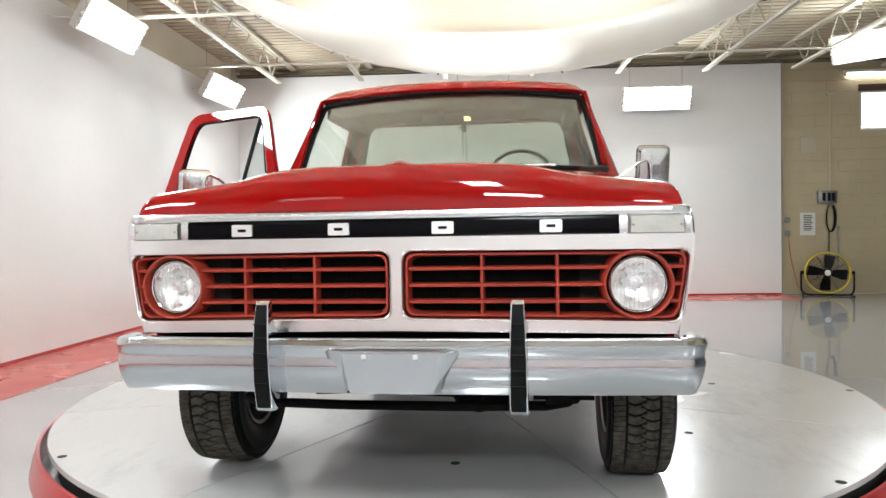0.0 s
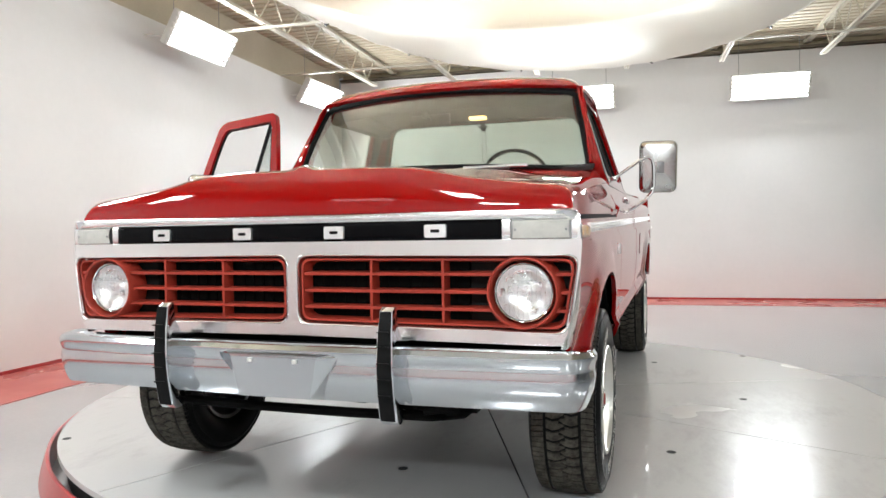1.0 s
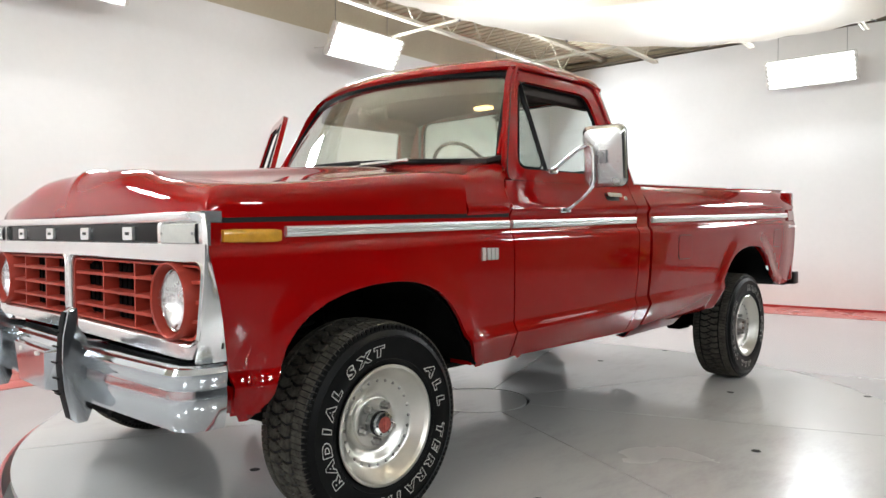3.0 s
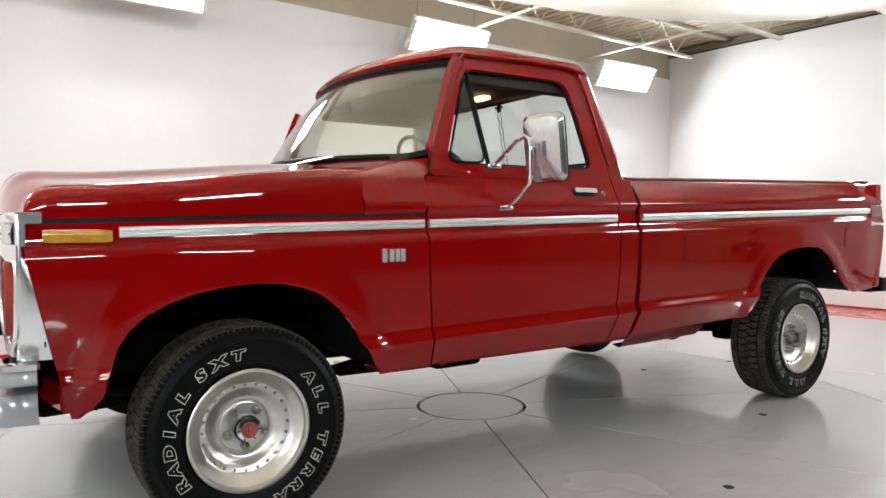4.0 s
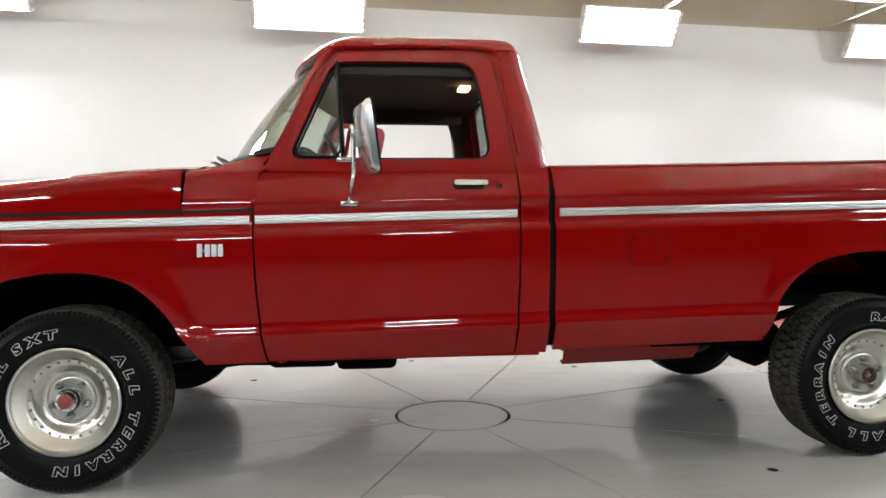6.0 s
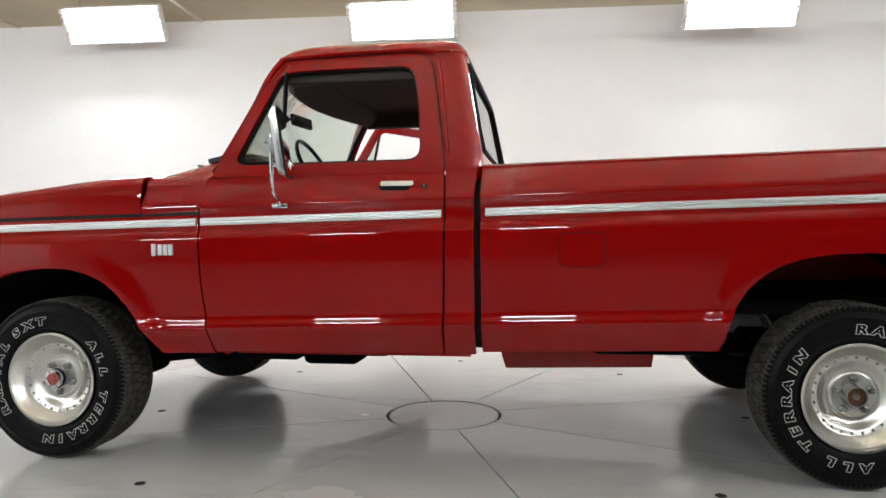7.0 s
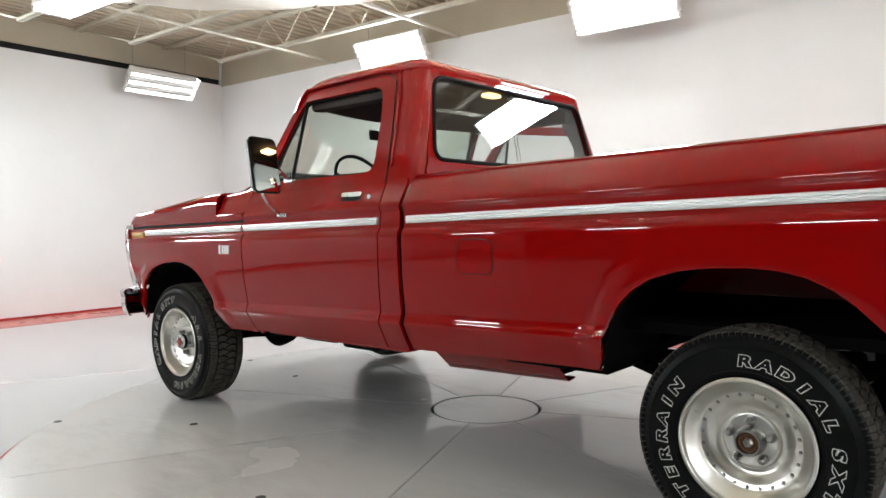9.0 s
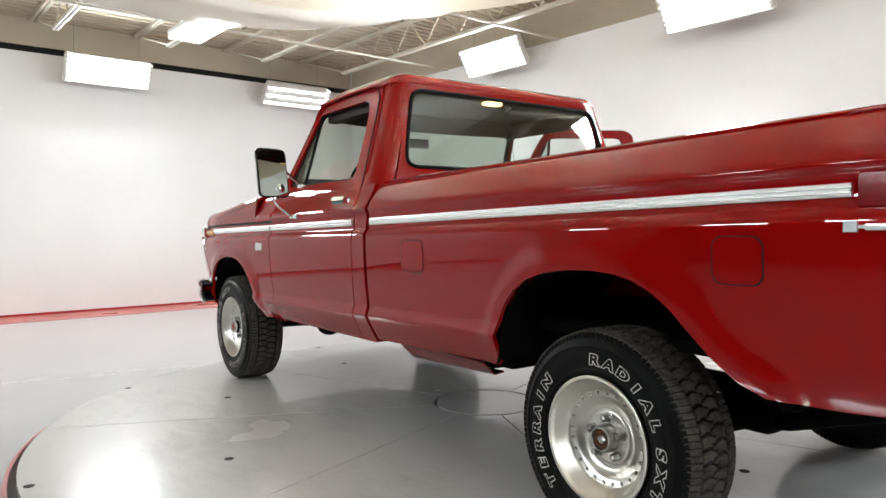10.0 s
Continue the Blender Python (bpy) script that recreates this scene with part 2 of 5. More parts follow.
def box(bm, x0, x1, y0, y1, z0, z1, bevel=0.0, m=None):
    """Adds a box, with its edges bevelled if asked."""
    b = bmesh.new()
    vs = [b.verts.new((x, y, z)) for x in (x0, x1) for y in (y0, y1) for z in (z0, z1)]
    for f in ((0, 1, 3, 2), (4, 6, 7, 5), (0, 4, 5, 1), (2, 3, 7, 6), (0, 2, 6, 4), (1, 5, 7, 3)):
        b.faces.new([vs[i] for i in f])
    if bevel:
        bmesh.ops.bevel(b, geom=b.edges[:], offset=bevel, segments=2, affect="EDGES", profile=0.5)
    if m is not None:
        b.transform(m)
    join(bm, b)
    return bm


def join(bm, other):
    me = bpy.data.meshes.new("join")
    other.to_mesh(me)
    other.free()
    bm.from_mesh(me)
    bpy.data.meshes.remove(me)
    return bm


def boxed(*a, **k):
    return box(bmesh.new(), *a, **k)


def sheet(rows, thick=0.0, close=False, cap=False):
    """A grid from rows of points; with a thickness it is a closed shell, offset along its normals (negative: to the other side)."""
    bm = bmesh.new()
    vs = [[bm.verts.new(p) for p in r] for r in rows]
    n = len(vs[0])
    for a, b in zip(vs, vs[1:]):
        for i in range(n if close else n - 1):
            j = (i + 1) % n
            try:
                bm.faces.new((a[i], a[j], b[j], b[i]))
            except ValueError:
                pass
    if cap:
        bm.faces.new(vs[0][::-1])
        bm.faces.new(vs[-1])
    if thick:
        bmesh.ops.remove_doubles(bm, verts=bm.verts, dist=1e-5)
        bm.normal_update()
        normals = {v: v.normal.copy() for v in bm.verts}
        faces, edge = bm.faces[:], [e for e in bm.edges if e.is_boundary]
        back = {v: bm.verts.new(v.co - normals[v] * thick) for v in bm.verts[:]}
        for f in faces:
            bm.faces.new([back[v] for v in reversed(f.verts)])
        for e in edge:
            a, b = e.verts
            bm.faces.new((a, b, back[b], back[a]))
    return bm


def pipe(points, r, n=8, cap=True, closed=False):
    """A round bar along a line of points."""
    pts = [Vector(p) for p in points]
    rings, side = [], None
    for i, p in enumerate(pts):
        if closed:
            d = pts[(i + 1) % len(pts)] - pts[i - 1]
        else:
            d = pts[min(i + 1, len(pts) - 1)] - pts[max(i - 1, 0)]
        d.normalize()
        if side is None:
            side = d.orthogonal().normalized()
        side = (side - d * side.dot(d)).normalized()
        up = d.cross(side)
        rad = r[i] if isinstance(r, (list, tuple)) else r
        rings.append([p + (side * math.cos(a) + up * math.sin(a)) * rad for a in (2 * math.pi * k / n for k in range(n))])
    if closed:
        rings.append(rings[0])
    return sheet(rings, close=True, cap=cap and not closed)


def lathe(profile, n=48, m=None):
    """Turns a profile of (radius, x) round the x axis."""
    rows = [[(x, r * math.cos(2 * math.pi * k / n), r * math.sin(2 * math.pi * k / n)) for k in range(n)] for r, x in profile]
    bm = sheet(rows, close=True)
    if m is not None:
        bm.transform(m)
    return bm


def rounded(w, h, r, n=6):
    """A rounded rectangle of half sizes w, h as a loop of 2D points."""
    out = []
    for cx, cy, a0 in ((w - r, h - r, 0), (-w + r, h - r, 90), (-w + r, -h + r, 180), (w - r, -h + r, 270)):
        for k in range(n + 1):
            a = radians(a0 + 90 * k / n)
            out.append((cx + r * math.cos(a), cy + r * math.sin(a)))
    return out


def slab(loop, place, depth):
    """A plate: a 2D loop laid out by place(u, v, d) at depths 0 and depth."""
    bm = bmesh.new()
    a = [bm.verts.new(place(u, v, 0)) for u, v in loop]
    b = [bm.verts.new(place(u, v, depth)) for u, v in loop]
    bm.faces.new(a)
    bm.faces.new(b[::-1])
    for i in range(len(a)):
        j = (i + 1) % len(a)
        bm.faces.new((a[j], a[i], b[i], b[j]))
    return bm


def curve_at(table, t):
    """Linear interpolation in a table of (t, value)."""
    if t <= table[0][0]:
        return table[0][1]
    for (a, va), (b, vb) in zip(table, table[1:]):
        if t <= b:
            return va + (vb - va) * (t - a) / (b - a)
    return table[-1][1]


def smooth(a, b, t):
    t = min(1.0, max(0.0, (t - a) / (b - a)))
    return t * t * (3 - 2 * t)


def mirrored(bm):
    """A copy of a bmesh on the other side of x = 0."""
    other = bm.copy()
    other.transform(Matrix.Diagonal((-1, 1, 1, 1)))
    return other


# ---- the room ----
def wall(name, label, x0, x1, y0, y1, z0, z1, mat):
    return tagged(part(name, boxed(x0, x1, y0, y1, z0, z1), mat), label, "wall", kind="structure")


tagged(part("floor", boxed(WEST, EAST, SOUTH, NORTH, FLOOR - 0.2, FLOOR), FLOOR_MAT), "glossy grey painted concrete showroom floor", "floor", kind="structure")
for name, a in (("floor_band_west", (WEST, WEST + 0.95, SOUTH, NORTH)), ("floor_band_north", (WEST + 0.95, PANEL_END, NORTH - 0.95, NORTH)),
                ("floor_band_south", (WEST + 0.95, EAST, SOUTH, SOUTH + 0.8))):
    tagged(part(name, boxed(*a, FLOOR - 0.05, FLOOR + 0.004), BAND_MAT), "red painted band on the floor along the wall", "floor band", kind="structure")

WHITE_TOP = {"west": 3.55, "north": 3.90, "south": 3.58}
wall("wall_west", "white painted studio wall", WEST - 0.2, WEST, SOUTH - 0.2, NORTH + 0.2, FLOOR, WHITE_TOP["west"], WALL_WHITE)
wall("wall_west_head", "cream painted wall head above the white panels", WEST - 0.2, WEST - 0.03, SOUTH, NORTH, WHITE_TOP["west"], DECK, BEIGE_BAND)
wall("wall_south", "white painted studio wall", WEST, EAST, SOUTH - 0.2, SOUTH, FLOOR, WHITE_TOP["south"], WALL_WHITE)
wall("wall_south_head", "beige painted wall head above the white panels", WEST, EAST, SOUTH - 0.2, SOUTH - 0.03, WHITE_TOP["south"] + 0.1, DECK, BEIGE_BAND)
# the recess's shade is painted on as a near-black strip
wall("wall_south_ledge", "recessed strip above the white panels, its shade painted near black", WEST, EAST, SOUTH - 0.2, SOUTH - 0.06, WHITE_TOP["south"], WHITE_TOP["south"] + 0.1, DARK_GAP)
wall("wall_north", "white panel wall in front of the block wall", WEST, PANEL_END, NORTH, NORTH + 0.12, FLOOR, WHITE_TOP["north"], WALL_WHITE)
# the block wall behind it, with a window opening
WIN = (6.74, 8.26, 2.71, 3.41)
BW = NORTH + 0.12
for k, a in enumerate(((WEST, WIN[0], FLOOR, DECK), (WIN[1], EAST, FLOOR, DECK), (WIN[0], WIN[1], FLOOR, WIN[2]), (WIN[0], WIN[1], WIN[3], DECK))):
    wall("wall_block", "beige painted concrete block wall", a[0], a[1], BW, BW + 0.22, a[2], a[3], BEIGE)
# unseen; added dark so that the body side mirrors less light
wall("wall_east", "unseen dark wall added on the east to darken the paint's reflections", EAST, EAST + 0.2, SOUTH - 0.2, NORTH + 0.35, FLOOR, DECK, UNSEEN_DARK)
for name, a in (("baseboard_west", (WEST, WEST + 0.012, SOUTH, NORTH)), ("baseboard_north", (WEST, PANEL_END, NORTH - 0.012, NORTH)), ("baseboard_south", (WEST, EAST, SOUTH, SOUTH + 0.012))):
    tagged(part(name, boxed(*a, FLOOR + 0.004, FLOOR + 0.034), RAMP_MAT), "narrow dark red base strip", "baseboard", kind="structure")

# window with a dark head
w = thing("window_1", "small high window in the block wall, lit by daylight", "window", pose((WIN[0] + WIN[1]) / 2, BW, (WIN[2] + WIN[3]) / 2), kind="structure")
hw, hh = (WIN[1] - WIN[0]) / 2, (WIN[3] - WIN[2]) / 2
part("window_frame", join(join(boxed(-hw, hw, 0.02, 0.07, -hh, -hh + 0.04), boxed(-hw, hw, 0.02, 0.07, hh - 0.04, hh)),
                          join(boxed(-hw, -hw + 0.04, 0.02, 0.07, -hh + 0.04, hh - 0.04), boxed(hw - 0.04, hw, 0.02, 0.07, -hh + 0.04, hh - 0.04))), WHITE_STEEL, w)
part("lower_rail", boxed(-hw + 0.04, hw - 0.04, 0.03, 0.06, -hh + 0.10, -hh + 0.12), WHITE_STEEL, w)
part("pane", boxed(-hw + 0.04, hw - 0.04, 0.06, 0.066, -hh + 0.04, hh - 0.04), WINDOW_GLOW, w)
part("blind_box", boxed(-hw - 0.03, hw + 0.03, -0.05, -0.003, hh - 0.02, hh + 0.10, bevel=0.006), material("dark brown wood", (0.09, 0.05, 0.03), 0.6, vary=0.3), w)

# ceiling: ribbed deck, one mesh
bm = bmesh.new()
prof, x = [], WEST - 0.2
y = SOUTH - 0.2
while y < NORTH + 0.3:
    prof += [(y, DECK), (y + 0.10, DECK), (y + 0.115, DECK + 0.04), (y + 0.145, DECK + 0.04)]
    y += 0.16
rows = [[(xx, yy, zz) for yy, zz in prof] for xx in (WEST - 0.2, EAST + 0.2)]
bm = sheet(rows)
box(bm, WEST - 0.2, EAST + 0.2, SOUTH - 0.2, NORTH + 0.35, DECK + 0.06, DECK + 0.12)
tagged(part("ceiling", bm, DECK_MAT, sharp=20), "cream painted ribbed steel roof deck", "ceiling", kind="structure")


CHORD = material("pale cream joist chord", (0.55, 0.51, 0.42), 0.5, vary=0.2, scale=4)


def joist(x, y0, y1):
    """An open-web steel joist along y; its lower chord ends short of the walls."""
    j = thing("bar_joist", "cream painted open-web steel roof joist", "joist", pose(x, y0, DECK), group="roof joists", kind="structure")
    low, length = -0.44, y1 - y0
    part("top_chord", join(boxed(-0.05, -0.008, 0, length, -0.05, -0.006), boxed(0.008, 0.05, 0, length, -0.05, -0.006)), JOIST, j)
    part("bottom_chord", join(boxed(-0.038, -0.006, 1.45, length - 1.05, low - 0.035, low), boxed(0.006, 0.038, 1.45, length - 1.05, low - 0.035, low)), CHORD, j)
    n = int((length - 2.5) / 0.36)
    pts = [(0, 0.1, -0.04)] + [(0, 1.5 + k * (length - 2.6) / n, low - 0.01 if k % 2 == 0 else -0.04) for k in range(n + 1)] + [(0, length - 0.1, -0.04)]
    part("web", pipe(pts, 0.011, 6), JOIST, j)
    return j


for k in range(12):
    joist(-3.3 + 1.41 * k, SOUTH - 0.03, NORTH + 0.1)
for y in (-3.9, -1.6, 1.2, 4.9, 7.3):
    tagged(part("bridging_bar", boxed(WEST, EAST, y - 0.02, y + 0.02, DECK - 0.52, DECK - 0.495), CHORD), "white painted bridging bar between joists", "bridging bar", group="bridging bars", kind="structure")
wall("wall_beam_north", "dark steel beam along the wall head", WEST, EAST, NORTH - 0.05, NORTH + 0.115, WHITE_TOP["north"] + 0.02, WHITE_TOP["north"] + 0.06, material("brown steel", (0.16, 0.13, 0.09), 0.6, vary=0.3))

# ---- the turntable ----
table = thing("turntable", "raised round pale grey turntable with radial seams and red skirt", "turntable", pose(*TABLE, 0))
SEAM = 0.0035
for k in range(8):
    a0, a1 = radians(21.5 + 45 * k), radians(21.5 + 45 * (k + 1))
    loop = []
    mid = (a0 + a1) / 2
    off = Vector((math.cos(mid), math.sin(mid), 0)) * (SEAM / math.sin(radians(22.5)))
    for r, seq in ((0.31, range(7)), (TABLE_R, range(24, -1, -1))):
        n = len(seq) - 1
        for s in seq:
            a = a0 + (a1 - a0) * s / n
            loop.append((off.x + (r) * math.cos(a), off.y + r * math.sin(a)))
    part("deck_plate", slab(loop, lambda u, v, d: (u, v, -d), 0.012), TABLE_MAT, table, sharp=30)
part("hub_plate", slab([(0.3 * math.cos(2 * math.pi * k / 64), 0.3 * math.sin(2 * math.pi * k / 64)) for k in range(64)], lambda u, v, d: (u, v, -0.001 - d), 0.012), TABLE_MAT, table)
spin = pose(0, 0, 0, 0, 90, 0)
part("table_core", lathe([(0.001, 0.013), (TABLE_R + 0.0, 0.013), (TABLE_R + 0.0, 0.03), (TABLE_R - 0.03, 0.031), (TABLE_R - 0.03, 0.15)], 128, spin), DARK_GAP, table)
part("edge_ring", lathe([(TABLE_R + 0.004, -0.001), (TABLE_R + 0.010, -0.001), (TABLE_R + 0.012, 0.022), (TABLE_R + 0.004, 0.022), (TABLE_R + 0.004, -0.001)], 160, spin), TABLE_MAT, table, "pale steel edge band")
part("skirt", lathe([(TABLE_R + 0.045, 0.035), (TABLE_R + 0.055, 0.03), (TABLE_R + 0.062, 0.035), (TABLE_R + 0.085, 0.11), (TABLE_R + 0.095, 0.158), (TABLE_R + 0.045, 0.158), (TABLE_R + 0.045, 0.035)], 160, spin), RAMP_MAT, table, "glossy red sloping skirt")
slot = slab([(0.022 * math.cos(2 * math.pi * k / 12), 0.022 * math.sin(2 * math.pi * k / 12)) for k in range(12)], lambda u, v, d: (u, v, 0.0012 - d), 0.004)
first = part("bolt", slot, DARK_GAP, table)
first.location = (1.62 * math.cos(radians(-86)), 1.62 * math.sin(radians(-86)), 0)
for k in range(8):
    for r, a in ((2.40, 22.5 + 21.5 + 45 * k), (1.62, -86 + 45 * k)):
        if r == 1.62 and k == 0:
            continue
        o = new("bolt", first.data)
        o.parent = table
        o.location = (r * math.cos(radians(a)), r * math.sin(radians(a)), 0)


# ---- the lamps ----
def light_bank():
    """A hanging bank of tubes, 1.2 m long; it shines along its local -z."""
    b = thing("light_bank", "hanging white fluorescent light bank with six lit tubes", "light bank", group="light banks round the studio")
    part("housing", join(boxed(-0.575, 0.575, -0.205, 0.205, 0.03, 0.085, bevel=0.012), join(boxed(-0.59, -0.575, -0.20, 0.20, -0.012, 0.06), boxed(0.575, 0.59, -0.20, 0.20, -0.012, 0.06))), WHITE_STEEL, b)
    for k in range(6):
        y = -0.17 + 0.068 * k
        part("tube", pipe([(-0.565, y, 0), (0.565, y, 0)], 0.017, 8), TUBE, b)
        part("reflector_fin", boxed(-0.575, 0.575, y + 0.030, y + 0.038, -0.005, 0.03), WHITE_STEEL, b)
        for sx in (-1, 1):
            part("tube_socket", lathe([(0.0001, 0.016), (0.020, 0.013), (0.026, 0.0), (0.026, -0.03)], 10, pose(sx * 0.592, y, 0.004, 0, 0, 0 if sx > 0 else 180)), WHITE_STEEL, b)
    for sx in (-1, 1):
        part("end_cap", boxed(sx * 0.578 - 0.014, sx * 0.578 + 0.014, -0.19, 0.19, -0.018, -0.012), WHITE_STEEL, b)
        part("hanger", pipe([(sx * 0.45, 0.1, 0.085), (sx * 0.45, 0.2, 0.30), (sx * 0.45, 0.24, 0.42)], 0.008, 6), WHITE_STEEL, b)
    return b


def bank_pose(x, y, z, yaw, tip):
    """yaw: the way it faces in plan, from +x; tip: degrees below the level at which it shines."""
    d = Vector((math.cos(radians(yaw)) * math.cos(radians(tip)), math.sin(radians(yaw)) * math.cos(radians(tip)), -math.sin(radians(tip))))
    along = Vector((-math.sin(radians(yaw)), math.cos(radians(yaw)), 0))
    up = (-d)
    side = up.cross(along)
    m = Matrix((along, side, up)).transposed().to_4x4()
    return Matrix.Translation((x, y, z)) @ m


BANKS = [(-3.97, -2.48, 3.42, 0, 30), (-3.89, 0.87, 3.335, 0, 30), (-3.88, 4.49, 3.34, 0, 30), (-3.99, 8.06, 3.34, -4, 30),
         (0.14, 9.38, 3.28, -90, 25), (3.13, 9.38, 3.28, -90, 25), (0.02, -6.42, 3.37, 90, 25), (-3.02, -6.42, 3.35, 90, 38),
         # the three at x = 8.2 are unseen, added to light the body's east side
         (5.65, 7.2, 3.56, -130, 30), (8.2, 1.4, 3.5, 180, 30), (8.2, -1.6, 3.5, 180, 30), (8.2, -4.6, 3.5, 180, 30), (3.4, -6.42, 3.35, 90, 25),
         (-0.17, -3.25, 3.33, 0, 90), (-0.9, -0.8, 3.93, 90, 90), (1.0, -0.8, 3.93, 90, 90), (-1.3, 1.4, 3.93, 90, 90), (0.1, 1.4, 3.93, 90, 90), (1.5, 1.4, 3.93, 90, 90), (-0.9, 3.8, 3.93, 90, 90), (1.0, 3.8, 3.93, 90, 90), (0.1, 5.9, 3.93, 90, 90)]
HALF_LIT = [BANKS[7]]
bank = light_bank()
bank.matrix_world = bank_pose(*BANKS[0])
banks = [bank] + [copy_thing(bank, bank_pose(*b)) for b in BANKS[1:]]
for b, at in zip(banks, BANKS):
    if at in HALF_LIT:
        # only every second tube of this one burns
        for k, o in enumerate(q for q in b.children if q.name.startswith("tube")):
            o.data = o.data.copy()
            o.data.materials[0] = DIM_TUBE if k % 2 else WHITE_STEEL
        continue
    # the light of its tubes, just in front of them
    data = bpy.data.lights.new("lamp", "AREA")
    data.shape, data.size, data.size_y = "RECTANGLE", 1.07, 0.375
    data.energy = TOP_WATTS if at[2] > 3.9 else BANK_WATTS
    data.color = (0.90, 0.965, 1.0)
    lamp = new("lamp", data)
    lamp.parent = b
    lamp.location = (0, 0, -0.020)
for b, (x, y, z, yaw, tip) in zip(banks, BANKS):
    m = bank_pose(x, y, z, yaw, tip)
    for sx in (-0.45, 0.45):
        foot = m @ Vector((sx, 0.0, 0.08))
        part("hanger_wire", pipe([foot, (foot.x, foot.y, DECK + 0.01)], 0.004, 5), STEEL, b, at=m.inverted())


# ---- the fabric diffuser under the roof ----
def diffuser():
    d = thing("ceiling_diffuser", "large drooping white fabric light diffuser under the roof", "light diffuser", pose(0.05, 2.1, 0))
    def lay(a_half, b_half, z0, rise, wrinkle, cy=0.0, cx=0.0):
        rows = []
        for i in range(29):
            f = i / 28
            row = []
            for k in range(144):
                a = 2 * math.pi * k / 144
                ca, sa = math.cos(a), math.sin(a)
                rim = (abs(ca / a_half) ** 2.3 + abs(sa / b_half) ** 2.3) ** (-1 / 2.3)
                z = z0 + rise * f ** 4 + 0.02 * f * math.sin(3 * a + 1) + wrinkle * smooth(0.82, 1.0, f) * math.sin(48 * a + 2 * math.sin(5 * a))
                row.append((cx + rim * f * ca, cy + rim * f * sa, z))
            rows.append(row)
        return rows
    outer = lay(2.72, 5.10, 3.20, 0.10, 0.010, 0.0, 0.33)
    part("fabric", sheet(outer, thick=-0.004, close=True), FABRIC, d, sharp=60)
    part("inner_panel", sheet(lay(2.35, 3.05, 3.165, 0.0, 0.0, -0.6, 0.15), thick=0.004, close=True), FABRIC_INNER, d, "cream inner fabric panel", sharp=60)
    rim = outer[-1]
    part("hem", pipe(rim, 0.012, 6, closed=True), FABRIC, d)
    for k in range(0, 144, 8):
        x, y, z = rim[k]
        part("tie_cord", pipe([(x, y, z), (x * 1.06, y * 1.03, DECK - 0.48), (x * 1.06, y * 1.03, DECK)], 0.004, 5), STEEL, d)
        part("clip", boxed(-0.05, 0.05, -0.014, 0.014, -0.02, 0.02, bevel=0.006, m=Matrix.Translation((x * 1.01, y * 1.005, z + 0.01)) @ Matrix.Rotation(math.atan2(y, x), 4, "Z")), BLACK, d)
    return d


diffuser()


# ---- things by the block wall ----
def fan():
    """A round drum fan on a tube stand."""
    f = thing("drum_fan", "yellow-rimmed black drum fan on a floor stand", "fan", pose(5.98, 9.40, FLOOR, 0, 0, -20))
    c, r = 0.40, 0.335
    ring_at = Matrix.Translation((0, 0, c)) @ Matrix.Rotation(radians(90), 4, "Z")
    part("drum", lathe([(r, -0.10), (r + 0.012, -0.105), (r + 0.018, -0.09), (r + 0.006, -0.08), (r + 0.006, 0.08), (r + 0.018, 0.09), (r + 0.012, 0.105), (r, 0.10), (r - 0.008, 0.0), (r, -0.10)], 48, ring_at), YELLOW, f, "yellow enamelled drum")
    for y in (-0.09, 0.09):
        rings = bmesh.new()
        for rr in (0.07, 0.12, 0.17, 0.22, 0.27, 0.315):
            join(rings, pipe([(rr * math.cos(2 * math.pi * k / 32), y, c + rr * math.sin(2 * math.pi * k / 32)) for k in range(32)], 0.0025, 4, closed=True))
        for k in range(12):
            a = 2 * math.pi * k / 12
            join(rings, pipe([(0.05 * math.cos(a), y, c + 0.05 * math.sin(a)), (0.33 * math.cos(a), y, c + 0.33 * math.sin(a))], 0.0025, 4))
        part("guard", rings, BLACK, f, "black wire guard")
    part("badge", lathe([(0.0001, 0.012), (0.045, 0.010), (0.05, 0.0)], 20, Matrix.Translation((0, -0.095, c)) @ Matrix.Rotation(radians(-90), 4, "Z")), WHITE_STEEL, f)
    part("motor", lathe([(0.0001, -0.06), (0.075, -0.06), (0.085, 0.0), (0.075, 0.08), (0.0001, 0.085)], 24, ring_at), BLACK, f)
    for k in range(4):
        a = radians(8 + 90 * k)
        m = Matrix.Translation((0, -0.02, c)) @ Matrix.Rotation(a, 4, "Y")
        part("blade", sheet([[m @ Vector((x, 0.03 * s, w * s)) for s in (-1, 0, 1)] for x, w in ((0.07, 0.05), (0.18, 0.075), (0.30, 0.085))], thick=0.006), BLACK, f)
    part("stand", join(pipe([(-0.40, 0, 0.42), (-0.40, 0, 0.10), (-0.36, 0, 0.03), (-0.30, 0.0, 0.02), (0.30, 0.0, 0.02), (0.36, 0, 0.03), (0.40, 0, 0.10), (0.40, 0, 0.42)], 0.016, 8),
                       join(pipe([(-0.38, -0.22, 0.016), (-0.38, 0.22, 0.016)], 0.016, 8), pipe([(0.38, -0.22, 0.016), (0.38, 0.22, 0.016)], 0.016, 8))), BLACK, f)
    for s in (-1, 1):
        part("pivot_knob", lathe([(0.0001, 0.03), (0.03, 0.025), (0.03, -0.02), (0.0001, -0.02)], 12, pose(s * 0.385, 0, c)), BLACK, f)
    return f


